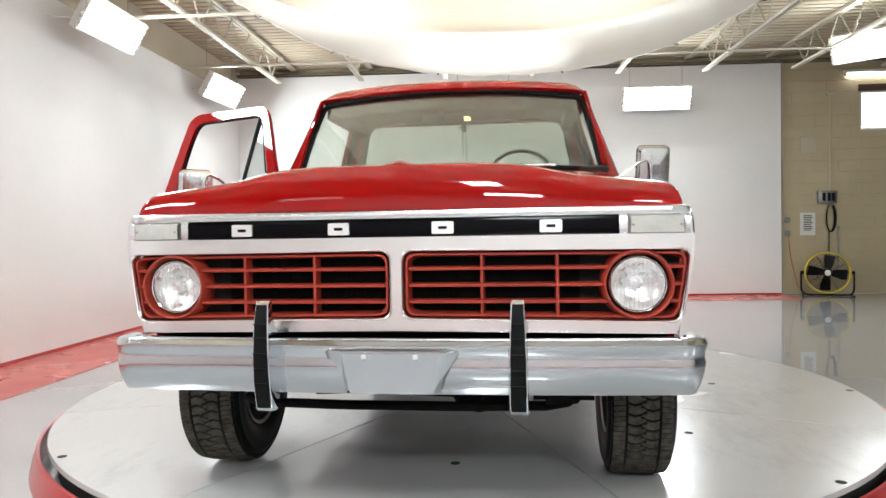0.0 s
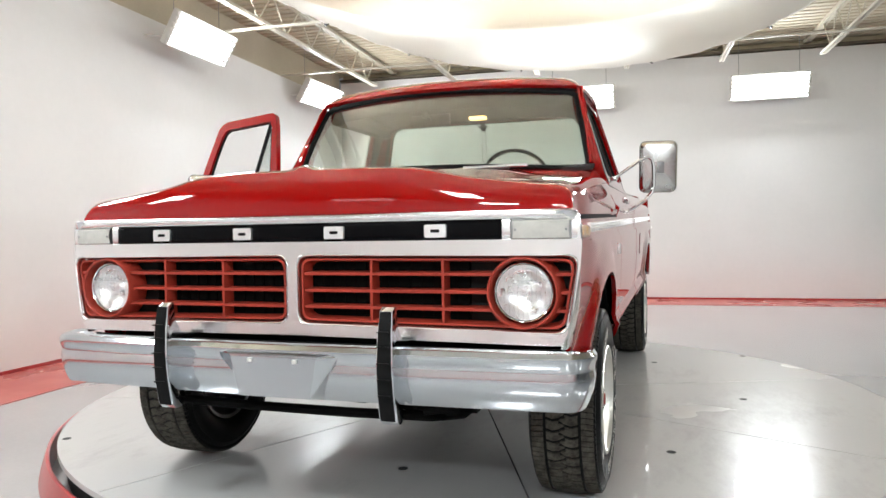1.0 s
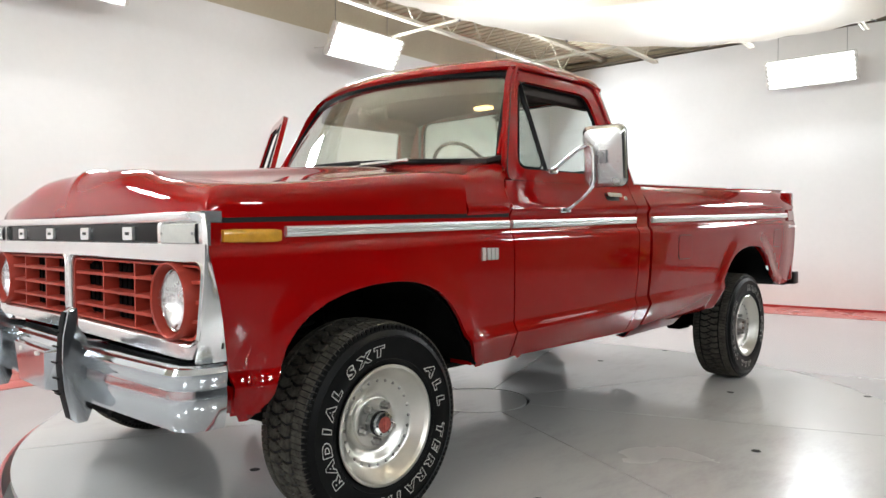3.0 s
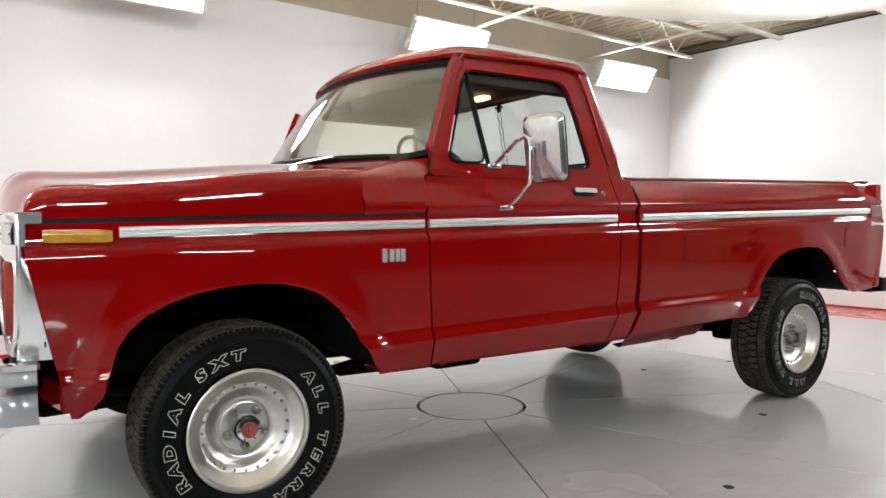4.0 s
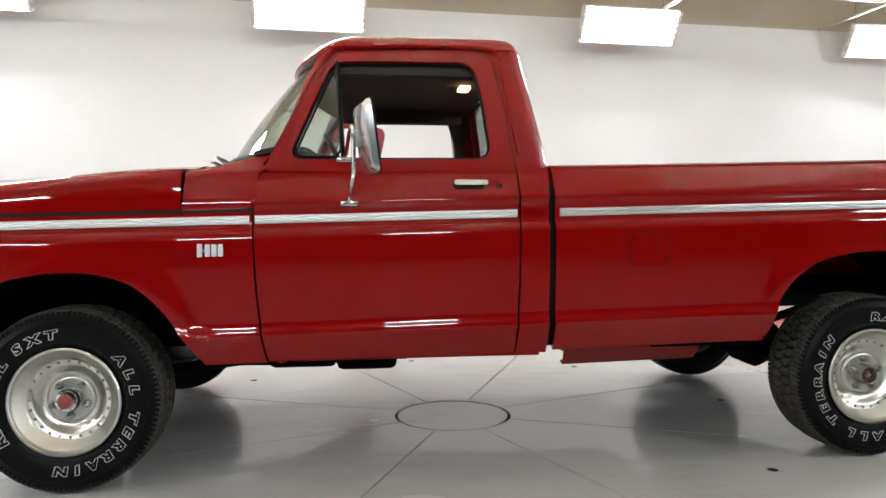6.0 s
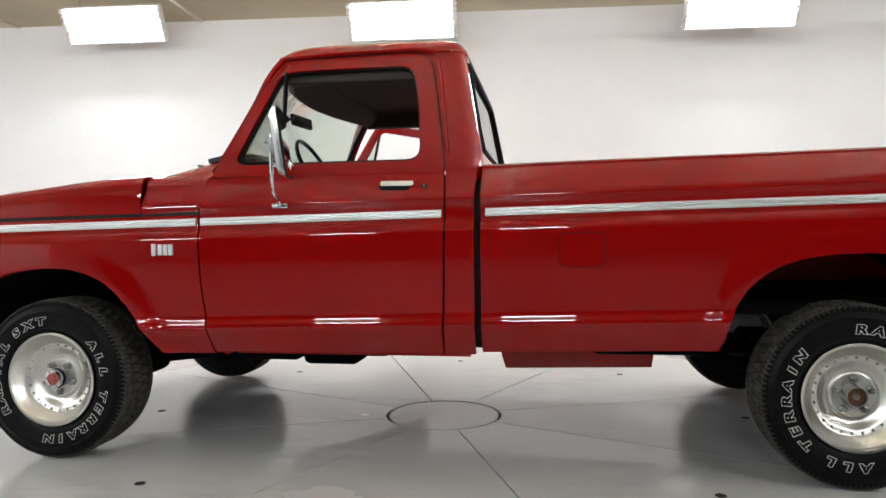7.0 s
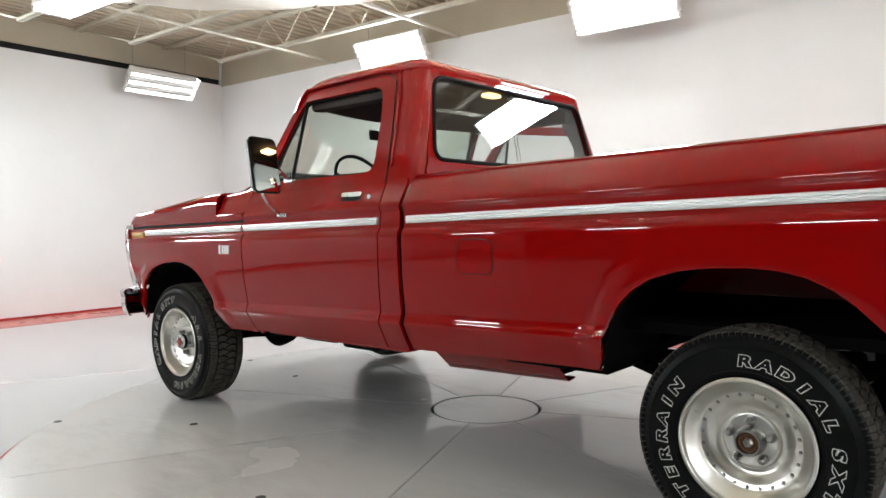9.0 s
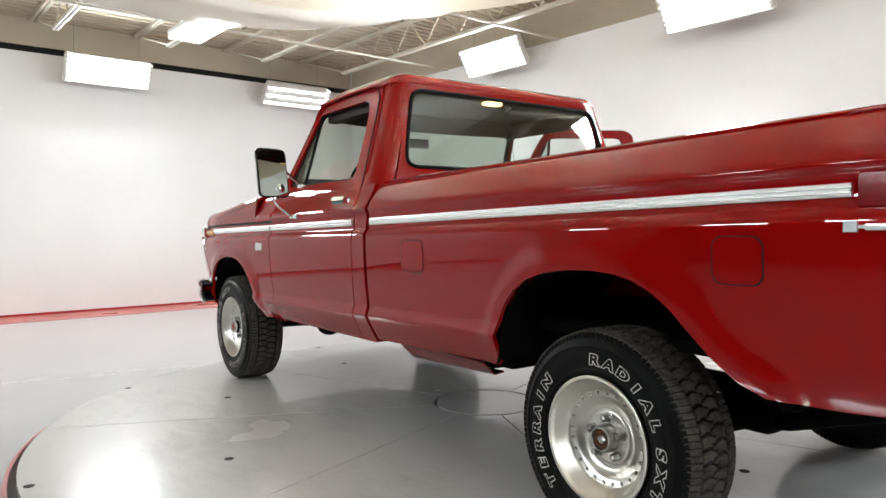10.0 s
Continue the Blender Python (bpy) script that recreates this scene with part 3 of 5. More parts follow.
fan()
face_n = BW
box_ = thing("control_box", "grey wall control box with dark switches", "control box", pose(6.16, face_n, 1.55))
part("case", boxed(-0.16, 0.16, -0.07, 0, -0.11, 0.11, bevel=0.01), STEEL, box_)
for x in (-0.07, 0.02, 0.09):
    part("switch", boxed(x - 0.028, x + 0.028, -0.078, -0.0705, -0.07, 0.07, bevel=0.003), BLACK, box_)
tagged(part("conduit", join(pipe([(6.22, face_n - 0.02, 1.66), (6.22, face_n - 0.02, 3.35)], 0.012, 6), join(pipe([(6.22, face_n - 0.02, 3.35), (6.74, face_n - 0.02, 3.30)], 0.010, 6), boxed(6.16, 6.28, face_n - 0.05, face_n, 3.33, 3.37)))
                   , BEIGE_BAND), "thin beige conduit on the block wall", "conduit")
hose = thing("hose_coil", "coiled black air hose hanging on the wall", "hose", pose(6.22, face_n - 0.04, 1.18))
for k in range(3):
    part("coil", pipe([((0.085 - 0.01 * k) * math.cos(2 * math.pi * i / 28), 0.015 * k - 0.02, 0.24 * math.sin(2 * math.pi * i / 28)) for i in range(28)], 0.010, 6, closed=True), RUBBER, hose)
part("tail", pipe([(-0.03, 0, -0.20), (-0.03, 0, -0.55), (-0.02, 0.0, -0.86)], 0.009, 6), RUBBER, hose)
part("hook", boxed(-0.03, 0.03, -0.03, 0.038, 0.22, 0.25), STEEL, hose)
drop = tagged(part("air_pipe", pipe([(6.36, face_n - 0.02, 0.3), (6.36, face_n - 0.02, 0.98), (6.36, face_n - 0.05, 1.02)], 0.014, 6), STEEL), "thin grey air pipe on the wall", "pipe")
sign = thing("notice_sheet", "white paper notice with lines of dark print", "notice", pose(5.84, face_n, 1.08))
part("sheet", boxed(-0.13, 0.13, -0.006, -0.001, -0.2, 0.2), PAPER, sign)
for k in range(9):
    part("print_line", boxed(-0.07, 0.07 + 0.02 * math.sin(k * 2.1), -0.0085, -0.0065, 0.14 - 0.032 * k, 0.155 - 0.032 * k), INK, sign)
for z in (1.15, 0.92):
    tagged(part("junction_box", boxed(5.42, 5.52, face_n - 0.06, face_n, z - 0.05, z + 0.05, bevel=0.006), STEEL), "small grey junction box on the wall", "junction box", group="junction boxes by the panel")
tagged(part("power_cord", pipe([(5.48, face_n - 0.06, 0.88), (5.52, face_n - 0.08, 0.45), (5.62, face_n - 0.10, 0.0), (5.75, face_n - 0.2, FLOOR + 0.01), (5.95, 9.45, FLOOR + 0.012)], 0.006, 6), material("red cord", (0.4, 0.08, 0.05), 0.6, vary=0.2)), "red power cord running to the fan", "power cord")
tagged(part("wall_hatch", boxed(5.72, 6.0, face_n - 0.012, face_n, 2.33, 2.62, bevel=0.004), BEIGE_BAND), "small beige painted wall hatch", "hatch")
st = thing("strip_light", "single-tube strip light on the block wall", "strip light", pose(7.16, face_n, 3.69))
part("batten", boxed(-0.72, 0.72, -0.09, -0.0, 0.02, 0.07, bevel=0.008), WHITE_STEEL, st)
part("tube", pipe([(-0.66, -0.05, 0), (0.66, -0.05, 0)], 0.022, 8), material("lit strip", (1, 1, 1), 0.5, emit=14.0, tone2=(1, 0.98, 0.92)), st)
for sx in (-1, 1):
    part("lampholder", boxed(sx * 0.68 - 0.015, sx * 0.68 + 0.015, -0.075, -0.02, -0.03, 0.02), WHITE_STEEL, st)
# vertical pipe beside the white panel
tagged(part("corner_pipe", pipe([(5.40, face_n - 0.03, FLOOR), (5.40, face_n - 0.03, DECK)], 0.022, 8), BEIGE_BAND), "beige painted pipe beside the white panel", "pipe", kind="structure")

# all of the room so far stands on the room's own axes
for ob in scene.objects:
    if ob.parent is None and ob not in (cam, table):
        ob.matrix_basis = ROOM @ ob.matrix_basis


# ---- the pickup truck ----
truck = thing("pickup_truck", "glossy red single-cab pickup truck with chrome trim on turntable", "pickup truck")


def rake(y):
    """The body stands a little higher at the back."""
    return 0.022 * (y - 1.0)


# half width of the body side over the height, at y = 1
SIDE = [(0.47, 0.915), (0.50, 0.935), (0.56, 0.968), (0.605, 0.990), (0.612, 0.991), (0.655, 0.976), (0.662, 0.977), (0.72, 0.984), (0.80, 0.991), (0.90, 0.996),
        (0.99, 0.997), (1.012, 0.994), (1.028, 0.981), (1.034, 0.978), (1.104, 0.974), (1.110, 0.977), (1.126, 0.985), (1.135, 0.984),
        (1.16, 0.971), (1.19, 0.952), (1.215, 0.934), (1.235, 0.917), (1.250, 0.900), (1.256, 0.888)]
ROWS_Z = [z for z, _ in SIDE]
ROWS_Z = sorted(set(ROWS_Z + [0.53, 0.585, 0.63, 0.69, 0.76, 0.84, 0.87, 0.945, 1.07]))
DOOR_FRONT = [(0.45, 0.765), (0.50, 0.758), (0.60, 0.742), (0.82, 0.722), (1.09, 0.712), (1.20, 0.722), (1.29, 0.750)]
DOOR_REAR = [(0.45, 1.775), (0.53, 1.777), (0.80, 1.786), (1.09, 1.790), (1.29, 1.785)]
FENDER_FRONT = [(0.45, -0.55), (0.60, -0.555), (0.80, -0.60), (1.0, -0.645), (1.2, -0.66)]
ARCH_F = [(-0.47, 0.49), (-0.445, 0.54), (-0.43, 0.60), (-0.41, 0.68), (-0.375, 0.735), (-0.33, 0.775), (-0.26, 0.812), (-0.18, 0.838), (-0.08, 0.856), (0.02, 0.862),
          (0.11, 0.857), (0.19, 0.838), (0.26, 0.808), (0.32, 0.760), (0.37, 0.705), (0.41, 0.645), (0.45, 0.585), (0.49, 0.525), (0.51, 0.495)]
ARCH_R = [(2.875, 0.53), (2.89, 0.58), (2.90, 0.64), (2.925, 0.71), (2.965, 0.775), (3.02, 0.83), (3.09, 0.872), (3.18, 0.900), (3.29, 0.914), (3.40, 0.917),
          (3.49, 0.910), (3.56, 0.893), (3.63, 0.860), (3.69, 0.815), (3.75, 0.755), (3.82, 0.690), (3.89, 0.640), (3.96, 0.615)]


def near_line(line, y, z):
    """Distance from a point to a line of points."""
    best = 9.0
    for (a, b), (c, d) in zip(line, line[1:]):
        vy, vz = c - a, d - b
        t = min(1.0, max(0.0, ((y - a) * vy + (z - b) * vz) / (vy * vy + vz * vz)))
        best = min(best, math.hypot(y - a - t * vy, z - b - t * vz))
    return best


TAIL_SIDE = [(0.47, 0.948), (0.52, 0.959), (0.58, 0.970), (0.65, 0.978), (0.72, 0.984)] + [p for p in SIDE if p[0] > 0.78]
CAB_SIDE = [p for p in SIDE if p[0] < 1.17] + [(1.19, 0.956), (1.215, 0.944), (1.235, 0.936), (1.256, 0.930), (1.30, 0.918)]


def side_x(y, z, arch=None):
    x = curve_at(CAB_SIDE if 0.43 < y < 1.925 else SIDE, z - rake(y))
    if y > 3.5:
        x += (curve_at(TAIL_SIDE, z - rake(y)) - x) * smooth(3.50, 3.85, y)
    x -= 0.018 * smooth(-0.30, -0.66, y) + 0.02 * smooth(4.05, 4.36, y) + 0.030 * smooth(0.86, 0.60, z) * smooth(-0.40, -0.58, y)
    if arch:
        x += 0.015 * (1 - smooth(0.035, 0.095, near_line(arch, y, z)))
    return x


def side_panel(front, rear, low, top, cols, arch=None, thick=0.018):
    """A panel of the body side between two edge curves y(z), a lower edge z(y) and a top."""
    rows = []
    zs = [z for z in ROWS_Z if z < top - 1e-4] + [top]
    y0, y1 = min(front(z) for z in zs), max(rear(z) for z in zs)
    y0 = front(1.0) if arch else y0
    for zb in zs:
        row = []
        yf, yr = front(zb), rear(zb)
        for u in cols:
            if arch:
                y = y0 + (y1 - y0) * u
                y += (yf - y0) * max(0.0, 1 - u / 0.10) + (yr - y1) * max(0.0, 1 - (1 - u) / 0.12)
            else:
                y = yf + (yr - yf) * u
            z = max(zb + rake(y), low(y))
            row.append((side_x(y, z, arch), y, z))
        rows.append(row)
    bm = sheet(rows, thick=thick)
    bmesh.ops.remove_doubles(bm, verts=bm.verts, dist=0.0004)
    return bm


def spread(n, spots=()):
    return sorted(set([k / n for k in range(n + 1)] + [s for s in spots if 0 < s < 1]))


def low_fender(y):
    if y <= ARCH_F[0][0] or y >= ARCH_F[-1][0]:
        return 0.485 if y < 0 else 0.484
    return curve_at(ARCH_F, y)


def low_bed(y):
    if y < ARCH_R[0][0]:
        return 0.508 + 0.022 * (y - 1.94)
    if y > ARCH_R[-1][0]:
        return 0.613 + 0.012 * smooth(4.1, 4.36, y)
    return curve_at(ARCH_R, y)


G = 0.004
HOOD_GAP = 1.098


def both(name, bm, mat, label="", parent=None, sharp=35):
    """The same part on both sides."""
    part(name, mirrored(bm), mat, parent or truck, label, sharp)
    return part(name, bm, mat, parent or truck, label, sharp)


span_f = (-0.645, 0.746)
both("front_fender", side_panel(lambda z: curve_at(FENDER_FRONT, z), lambda z: curve_at(DOOR_FRONT, z) - G, low_fender, HOOD_GAP,
                                spread(44, [(y - span_f[0]) / (span_f[1] - span_f[0]) for y, _ in ARCH_F]), ARCH_F), RED, "glossy red front fender with flared wheel opening")
rear_edge = lambda z: 4.355 - 0.03 * smooth(1.1, 1.25, z)
both("bedside", side_panel(lambda z: 1.938, rear_edge, low_bed, 1.256, spread(70, [(y - 1.938) / 2.417 for y, _ in ARCH_R]), ARCH_R), RED, "glossy red pickup bedside with flared wheel opening")
both("cab_corner", side_panel(lambda z: curve_at(DOOR_REAR, z) + G, lambda z: 1.910 + 0.010 * smooth(1.1, 1.256, z), lambda y: 0.497, 1.256, spread(5)), RED)


# cab sides above the belt
def cab_x(z):
    return curve_at([(1.20, 0.945), (1.27, 0.928), (1.32, 0.910), (1.76, 0.768), (1.83, 0.745)], z)


def ring(outer, inner, place, thick, n=72):
    """A frame between two loops round the same middle; place(u, v) lays it out."""
    cu = sum(p[0] for p in inner) / len(inner)
    cv = sum(p[1] for p in inner) / len(inner)

    def cut(loop, a):
        d = Vector((math.cos(a), math.sin(a)))
        best = 0.0
        for p, q in zip(loop, loop[1:] + loop[:1]):
            e, w = Vector((q[0] - p[0], q[1] - p[1])), Vector((p[0] - cu, p[1] - cv))
            den = d.x * e.y - d.y * e.x
            if abs(den) < 1e-9:
                continue
            t = (w.x * e.y - w.y * e.x) / den
            s = (w.x * d.y - w.y * d.x) / den
            if t > 0 and -1e-6 <= s <= 1 + 1e-6:
                best = max(best, t)
        return cu + d.x * best, cv + d.y * best

    angles = [2 * math.pi * k / n for k in range(n)] + [math.atan2(p[1] - cv, p[0] - cu) % (2 * math.pi) for p in outer + inner]
    angles = sorted(set(round(a, 4) for a in angles))
    rows = []
    for f in (0.0, 0.12, 0.5, 0.88, 1.0):
        rows.append([place(*(cut(outer, a)[i] * (1 - f) + cut(inner, a)[i] * f for i in (0, 1))) for a in angles])
    return sheet(rows, thick=thick, close=True)


def softened(loop, r=0.03, n=4):
    """Rounds the corners of a loop."""
    out = []
    for p, q, s in zip(loop[-1:] + loop[:-1], loop, loop[1:] + loop[:1]):
        p, q, s = Vector(p), Vector(q), Vector(s)
        k = min(r, (p - q).length * 0.45, (s - q).length * 0.45)
        a, b = q + (p - q).normalized() * k, q + (s - q).normalized() * k
        for i in range(n + 1):
            t = i / n
            v = a * (1 - t) ** 2 + q * 2 * t * (1 - t) + b * t * t
            out.append((v.x, v.y))
    return out


DOOR_OUT = softened([(0.752, 1.255), (0.775, 1.32), (0.972, 1.725), (1.022, 1.792), (1.640, 1.803), (1.708, 1.765), (1.742, 1.58), (1.787, 1.255)], 0.04)
DOOR_HOLE = softened([(0.842, 1.306), (1.684, 1.312), (1.658, 1.60), (1.624, 1.744), (1.024, 1.738)], 0.070, 6)


def door(side):
    """A cab door: skin, window frame, vent pane, handle, mirror. Built closed, on the left."""
    d = thing("door", "", "")
    d.parent = truck
    part("door_skin", side_panel(lambda z: curve_at(DOOR_FRONT, z) + G, lambda z: curve_at(DOOR_REAR, z) - G, lambda y: 0.497, 1.256, spread(22)), RED, d)
    part("window_frame", ring(DOOR_OUT, DOOR_HOLE, lambda u, v: (cab_x(v) + 0.004, u, v), 0.03), RED, d)
    inner = [(0.856, 1.315), (1.676, 1.320), (1.650, 1.60), (1.617, 1.737), (1.030, 1.731)]
    part("window_seal", ring(DOOR_HOLE, softened(inner, 0.062, 6), lambda u, v: (cab_x(v) - 0.010, u, v), 0.015), RUBBER, d)
    part("inner_panel", sheet([[(curve_at(SIDE, z) - 0.075, y, z) for y in (0.78, 1.0, 1.4, 1.76)] for z in (0.56, 0.8, 1.1, 1.25)], thick=0.02), SEAT, d, "dark red door card")
    part("belt_cap", boxed(0.845, 0.925, 0.78, 1.76, 1.25, 1.268), SEAT, d)
    # vent window: glass, post
    part("vent_post", pipe([(cab_x(1.31) - 0.004, 1.068, 1.308), (cab_x(1.73) - 0.004, 1.042, 1.733)], 0.010, 8), BLACK, d)
    tri = softened([(0.868, 1.318), (1.060, 1.319), (1.034, 1.712)], 0.05, 5)
    part("vent_pane", slab(tri, lambda u, v, q: (cab_x(v) - 0.012 + q, u, v), 0.004), GLASS, d).visible_shadow = False
    part("vent_seal", pipe([(cab_x(v) - 0.008, u, v) for u, v in tri], 0.005, 6, closed=True), RUBBER, d)
    # handle over a black plate that paints the shade of its recess, lock
    hx = lambda y, z: side_x(y, z)
    part("handle_recess", slab(rounded(0.077, 0.020, 0.014), lambda u, v, q: (hx(1.59, 1.205 + v) + 0.0015 - q, 1.59 + u, 1.203 + v), 0.004), BLACK, d)
    grip = slab(rounded(0.070, 0.0105, 0.008), lambda u, v, q: (hx(1.59, 1.212 + v) + 0.016 - q * (1 if abs(u) < 0.05 else 1.0), 1.588 + u, 1.213 + v), 0.014)
    part("door_handle", grip, CHROME, d, "chrome pull handle")
    part("lock", lathe([(0.0001, 0.006), (0.011, 0.005), (0.013, 0.0), (0.013, -0.004)], 20, pose(hx(1.703, 1.2) + 0.001, 1.703, 1.198)), CHROME, d)
    trim_strip(d, 0.722, 1.776)
    mirror(d)
    return d


def trim_strip(parent, y0, y1):
    """The ribbed bright strip in the side channel."""
    n = max(4, int((y1 - y0) / 0.12))
    prof = [(0.000, 1.0505), (0.010, 1.052), (0.012, 1.058), (0.008, 1.061), (0.013, 1.065), (0.013, 1.070), (0.008, 1.0735), (0.012, 1.077), (0.010, 1.083), (0.000, 1.0845)]
    rows = []
    for k in range(n + 1):
        y = y0 + (y1 - y0) * k / n
        rows.append([(side_x(y, 1.068 + rake(y)) + d, y, z + rake(y)) for d, z in prof])
    part("trim_strip", sheet(rows, cap=True), TRIM, parent, "bright ribbed aluminium side strip", sharp=25)


def mirror(parent):
    """A large towing mirror on two bent bars."""
    m = Matrix.Translation((1.158, 1.165, 1.365)) @ Matrix.Rotation(radians(13.3), 4, "Z") @ Matrix.Rotation(radians(7.5), 4, "X")
    rows = []
    for f, dy in ((0.10, -0.034), (0.55, -0.030), (0.88, -0.022), (1.0, -0.004), (1.0, 0.008), (0.95, 0.012)):
        rows.append([m @ Vector((u * f, dy, v * (f if f < 0.9 else 1.0 if f == 1 else 0.97))) for u, v in rounded(0.097, 0.136, 0.03)])
    head = part("mirror_head", sheet(rows, close=True, cap=True), SATIN, parent, "satin stainless towing mirror shell")
    part("mirror_rim", pipe([m @ Vector((u, 0.010, v)) for u, v in rounded(0.095, 0.134, 0.03)], 0.005, 6, closed=True), RUBBER, head)
    part("mirror_glass", slab(rounded(0.091, 0.130, 0.027), lambda u, v, q: m @ Vector((u, 0.0135 + q, v)), 0.002), MIRROR, head)
    part("blind_spot_mirror", lathe([(0.0001, 0.012), (0.014, 0.010), (0.024, 0.004), (0.026, 0.0)], 20, m @ pose(-0.045, 0.0155, -0.085, 0, 0, 90)), MIRROR, head)
    part("clamp", boxed(-0.012, 0.022, -0.05, -0.028, -0.03, 0.03, bevel=0.004, m=m), STEEL, head)
    part("clamp_bolt", lathe([(0.0001, 0.01), (0.008, 0.01), (0.008, -0.01), (0.0001, -0.01)], 10, m @ pose(0.005, -0.055, 0.015, 0, 0, 90)), STEEL, head)
    part("mirror_arm", pipe([(0.925, 1.075, 1.305), (0.955, 1.080, 1.320), (1.06, 1.095, 1.395), (1.105, 1.105, 1.415), (1.128, 1.11, 1.40), (1.135, 1.112, 1.36),
                             (1.135, 1.112, 1.26), (1.125, 1.11, 1.225), (1.09, 1.10, 1.185), (1.03, 1.095, 1.142), (1.0, 1.092, 1.128)], 0.0085, 8), CHROME, parent, "bent chrome mirror bar")
    for y, z, x in ((1.075, 1.303, 0.925), (1.092, 1.125, 0.985)):
        part("mirror_foot", boxed(x - 0.01, x + 0.022, y - 0.035, y + 0.035, z - 0.010, z + 0.010, bevel=0.005), CHROME, parent)


door_left = door(1)
tagged(door_left, "closed red driver's door with chrome handle and towing mirror")
# the other door is a mirror image, swung open about its front edge
door_right = new("door")
door_right.parent = truck
HINGE = Vector((-0.93, 0.735, 0))


def copy_mirrored(src, parent):
    for o in src.children:
        me = o.data.copy()
        me.transform(Matrix.Diagonal((-1, 1, 1, 1)))
        me.flip_normals()
        if o.name.startswith(("mirror", "blind", "clamp")):
            me.transform(Matrix.Translation((0, 0, -0.11 if not o.name.startswith(("mirror_foot", "mirror_arm")) else -0.05)))
        c = new(o.name.split(".")[0], me)
        c.parent = parent
        c.visible_shadow = o.visible_shadow
        if "label" in o:
            c["label"] = o["label"]
        copy_mirrored(o, c)


copy_mirrored(door_left, door_right)
door_right.matrix_basis = Matrix.Translation(HINGE) @ Matrix.Rotation(radians(64), 4, "Z") @ Matrix.Translation(-HINGE)
tagged(door_right, "open red passenger door with towing mirror")


# near-black sheets behind the door, hood and bed gaps paint the shade there
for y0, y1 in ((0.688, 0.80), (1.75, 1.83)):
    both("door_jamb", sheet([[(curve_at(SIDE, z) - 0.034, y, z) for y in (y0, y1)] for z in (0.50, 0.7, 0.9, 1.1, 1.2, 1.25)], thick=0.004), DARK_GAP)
both("hood_gap", sheet([[(side_x(y, 1.10 + rake(y)) - 0.006, y, HOOD_GAP + dz + rake(y)) for dz in (-0.012, 0.030)] for y in [-0.60 + 0.0655 * k for k in range(21)]], thick=0.004), DARK_GAP)
both("bed_gap", sheet([[(side_x(1.95, z) - 0.05, y, z) for y in (1.90, 1.96)] for z in (0.52, 0.7, 0.9, 1.05, 1.15, 1.22)], thick=0.004), DARK_GAP)
both("door_gap", pipe([(cab_x(v) + 0.003, u, v) for u, v in DOOR_OUT if v > 1.262], 0.0024, 6), DARK_GAP)


# hood
def hood_top(x, y):
    f = smooth(-0.58, 0.44, y)
    side = 1.190 + (1.276 - 1.190) * f
    mid = 1.262 + (1.326 - 1.262) * f
    ax = abs(x)
    bulge = 1 - 0.24 * smooth(0.42 + 0.08 * f, 0.62 + 0.08 * f, ax) - 0.76 * smooth(0.22, 1.02, ax)
    peak = 0.014 * max(0.0, 1 - ax / 0.05) * (1 - smooth(-0.55, 0.3, y))
    return side + (mid - side) * bulge + peak - 0.012 * (ax / 0.9) ** 2


XS = sorted(set([round(-0.9 + 0.06 * k, 3) for k in range(31)] + [-0.03, -0.015, 0.015, 0.03, 0.0]))


def hood_x(y):
    """Half width of the hood's lower edge."""
    return side_x(y, 1.118 + rake(y)) - 0.004


stations = []
for f in (0.0, 0.06, 0.15, 0.3, 0.45, 0.6, 0.75, 0.88, 1.0):
    stations.append((-0.692 + 0.012 * f + 0.10 * f ** 2.2, f))
y = -0.55
while y < 0.438:
    stations.append((y, 2.0))
    y += 0.052
stations.append((0.438, 2.0))
rows = []
for y, f in stations:
    row = []
    xe = hood_x(max(y, -0.60))
    zlow = HOOD_GAP + 0.016 + rake(max(y, -0.62))
    inset = 0.055
    for x in XS:
        xx = x / 0.9 * (xe - inset)
        z = hood_top(x, max(y, -0.58))
        if f <= 1:
            z = 1.096 + (z - 1.096) * math.sin(f * math.pi / 2) ** 0.9
        row.append((xx, y + 0.045 * (abs(x) / 0.9) ** 4 * (1 - smooth(-0.62, -0.45, y)), z))
    zs = row[-1][2]
    yy = row[-1][1]
    drop = [(0.45, 0.06), (0.78, 0.22), (0.93, 0.45), (0.99, 0.72), (1.0, 1.0)]
    right = [(xe - inset + inset * a, yy, zs - (zs - min(zlow, zs)) * b) for a, b in drop]
    left = [(-p[0], p[1], p[2]) for p in reversed(right)]
    rows.append(left + row + right)
part("hood", sheet(rows, thick=0.016), RED, truck, "glossy red hood with raised centre and peaked nose", sharp=50)

# cowl between hood and windshield
rows = []
for y in (0.446, 0.50, 0.56, 0.62, 0.68, 0.74, 0.80, 0.86):
    row = []
    for k in range(-16, 17):
        x = 0.875 * k / 16
        u = k / 16
        z = hood_top(0.9 * u, 0.44)
        z += max(0.0, 1.340 - 0.012 * u * u - z) * smooth(0.446, 0.505 + 0.295 * u * u, y)
        row.append((x, y, z))
    zs = row[-1][2]
    right = []
    zl = HOOD_GAP + 0.022 + rake(y)
    for zz in (1.255, 1.23, 1.20, 1.16, 1.13, zl):
        zz = min(zz + rake(y), zs)
        right.append((side_x(y, zz) - 0.002, min(y, curve_at(DOOR_FRONT, zz) - G), zz))
    rows.append([(-p[0], p[1], p[2]) for p in reversed(right)] + row + right)
part("cowl", sheet(rows, thick=0.014), RED, truck, "red cowl panel below the windshield", sharp=50)
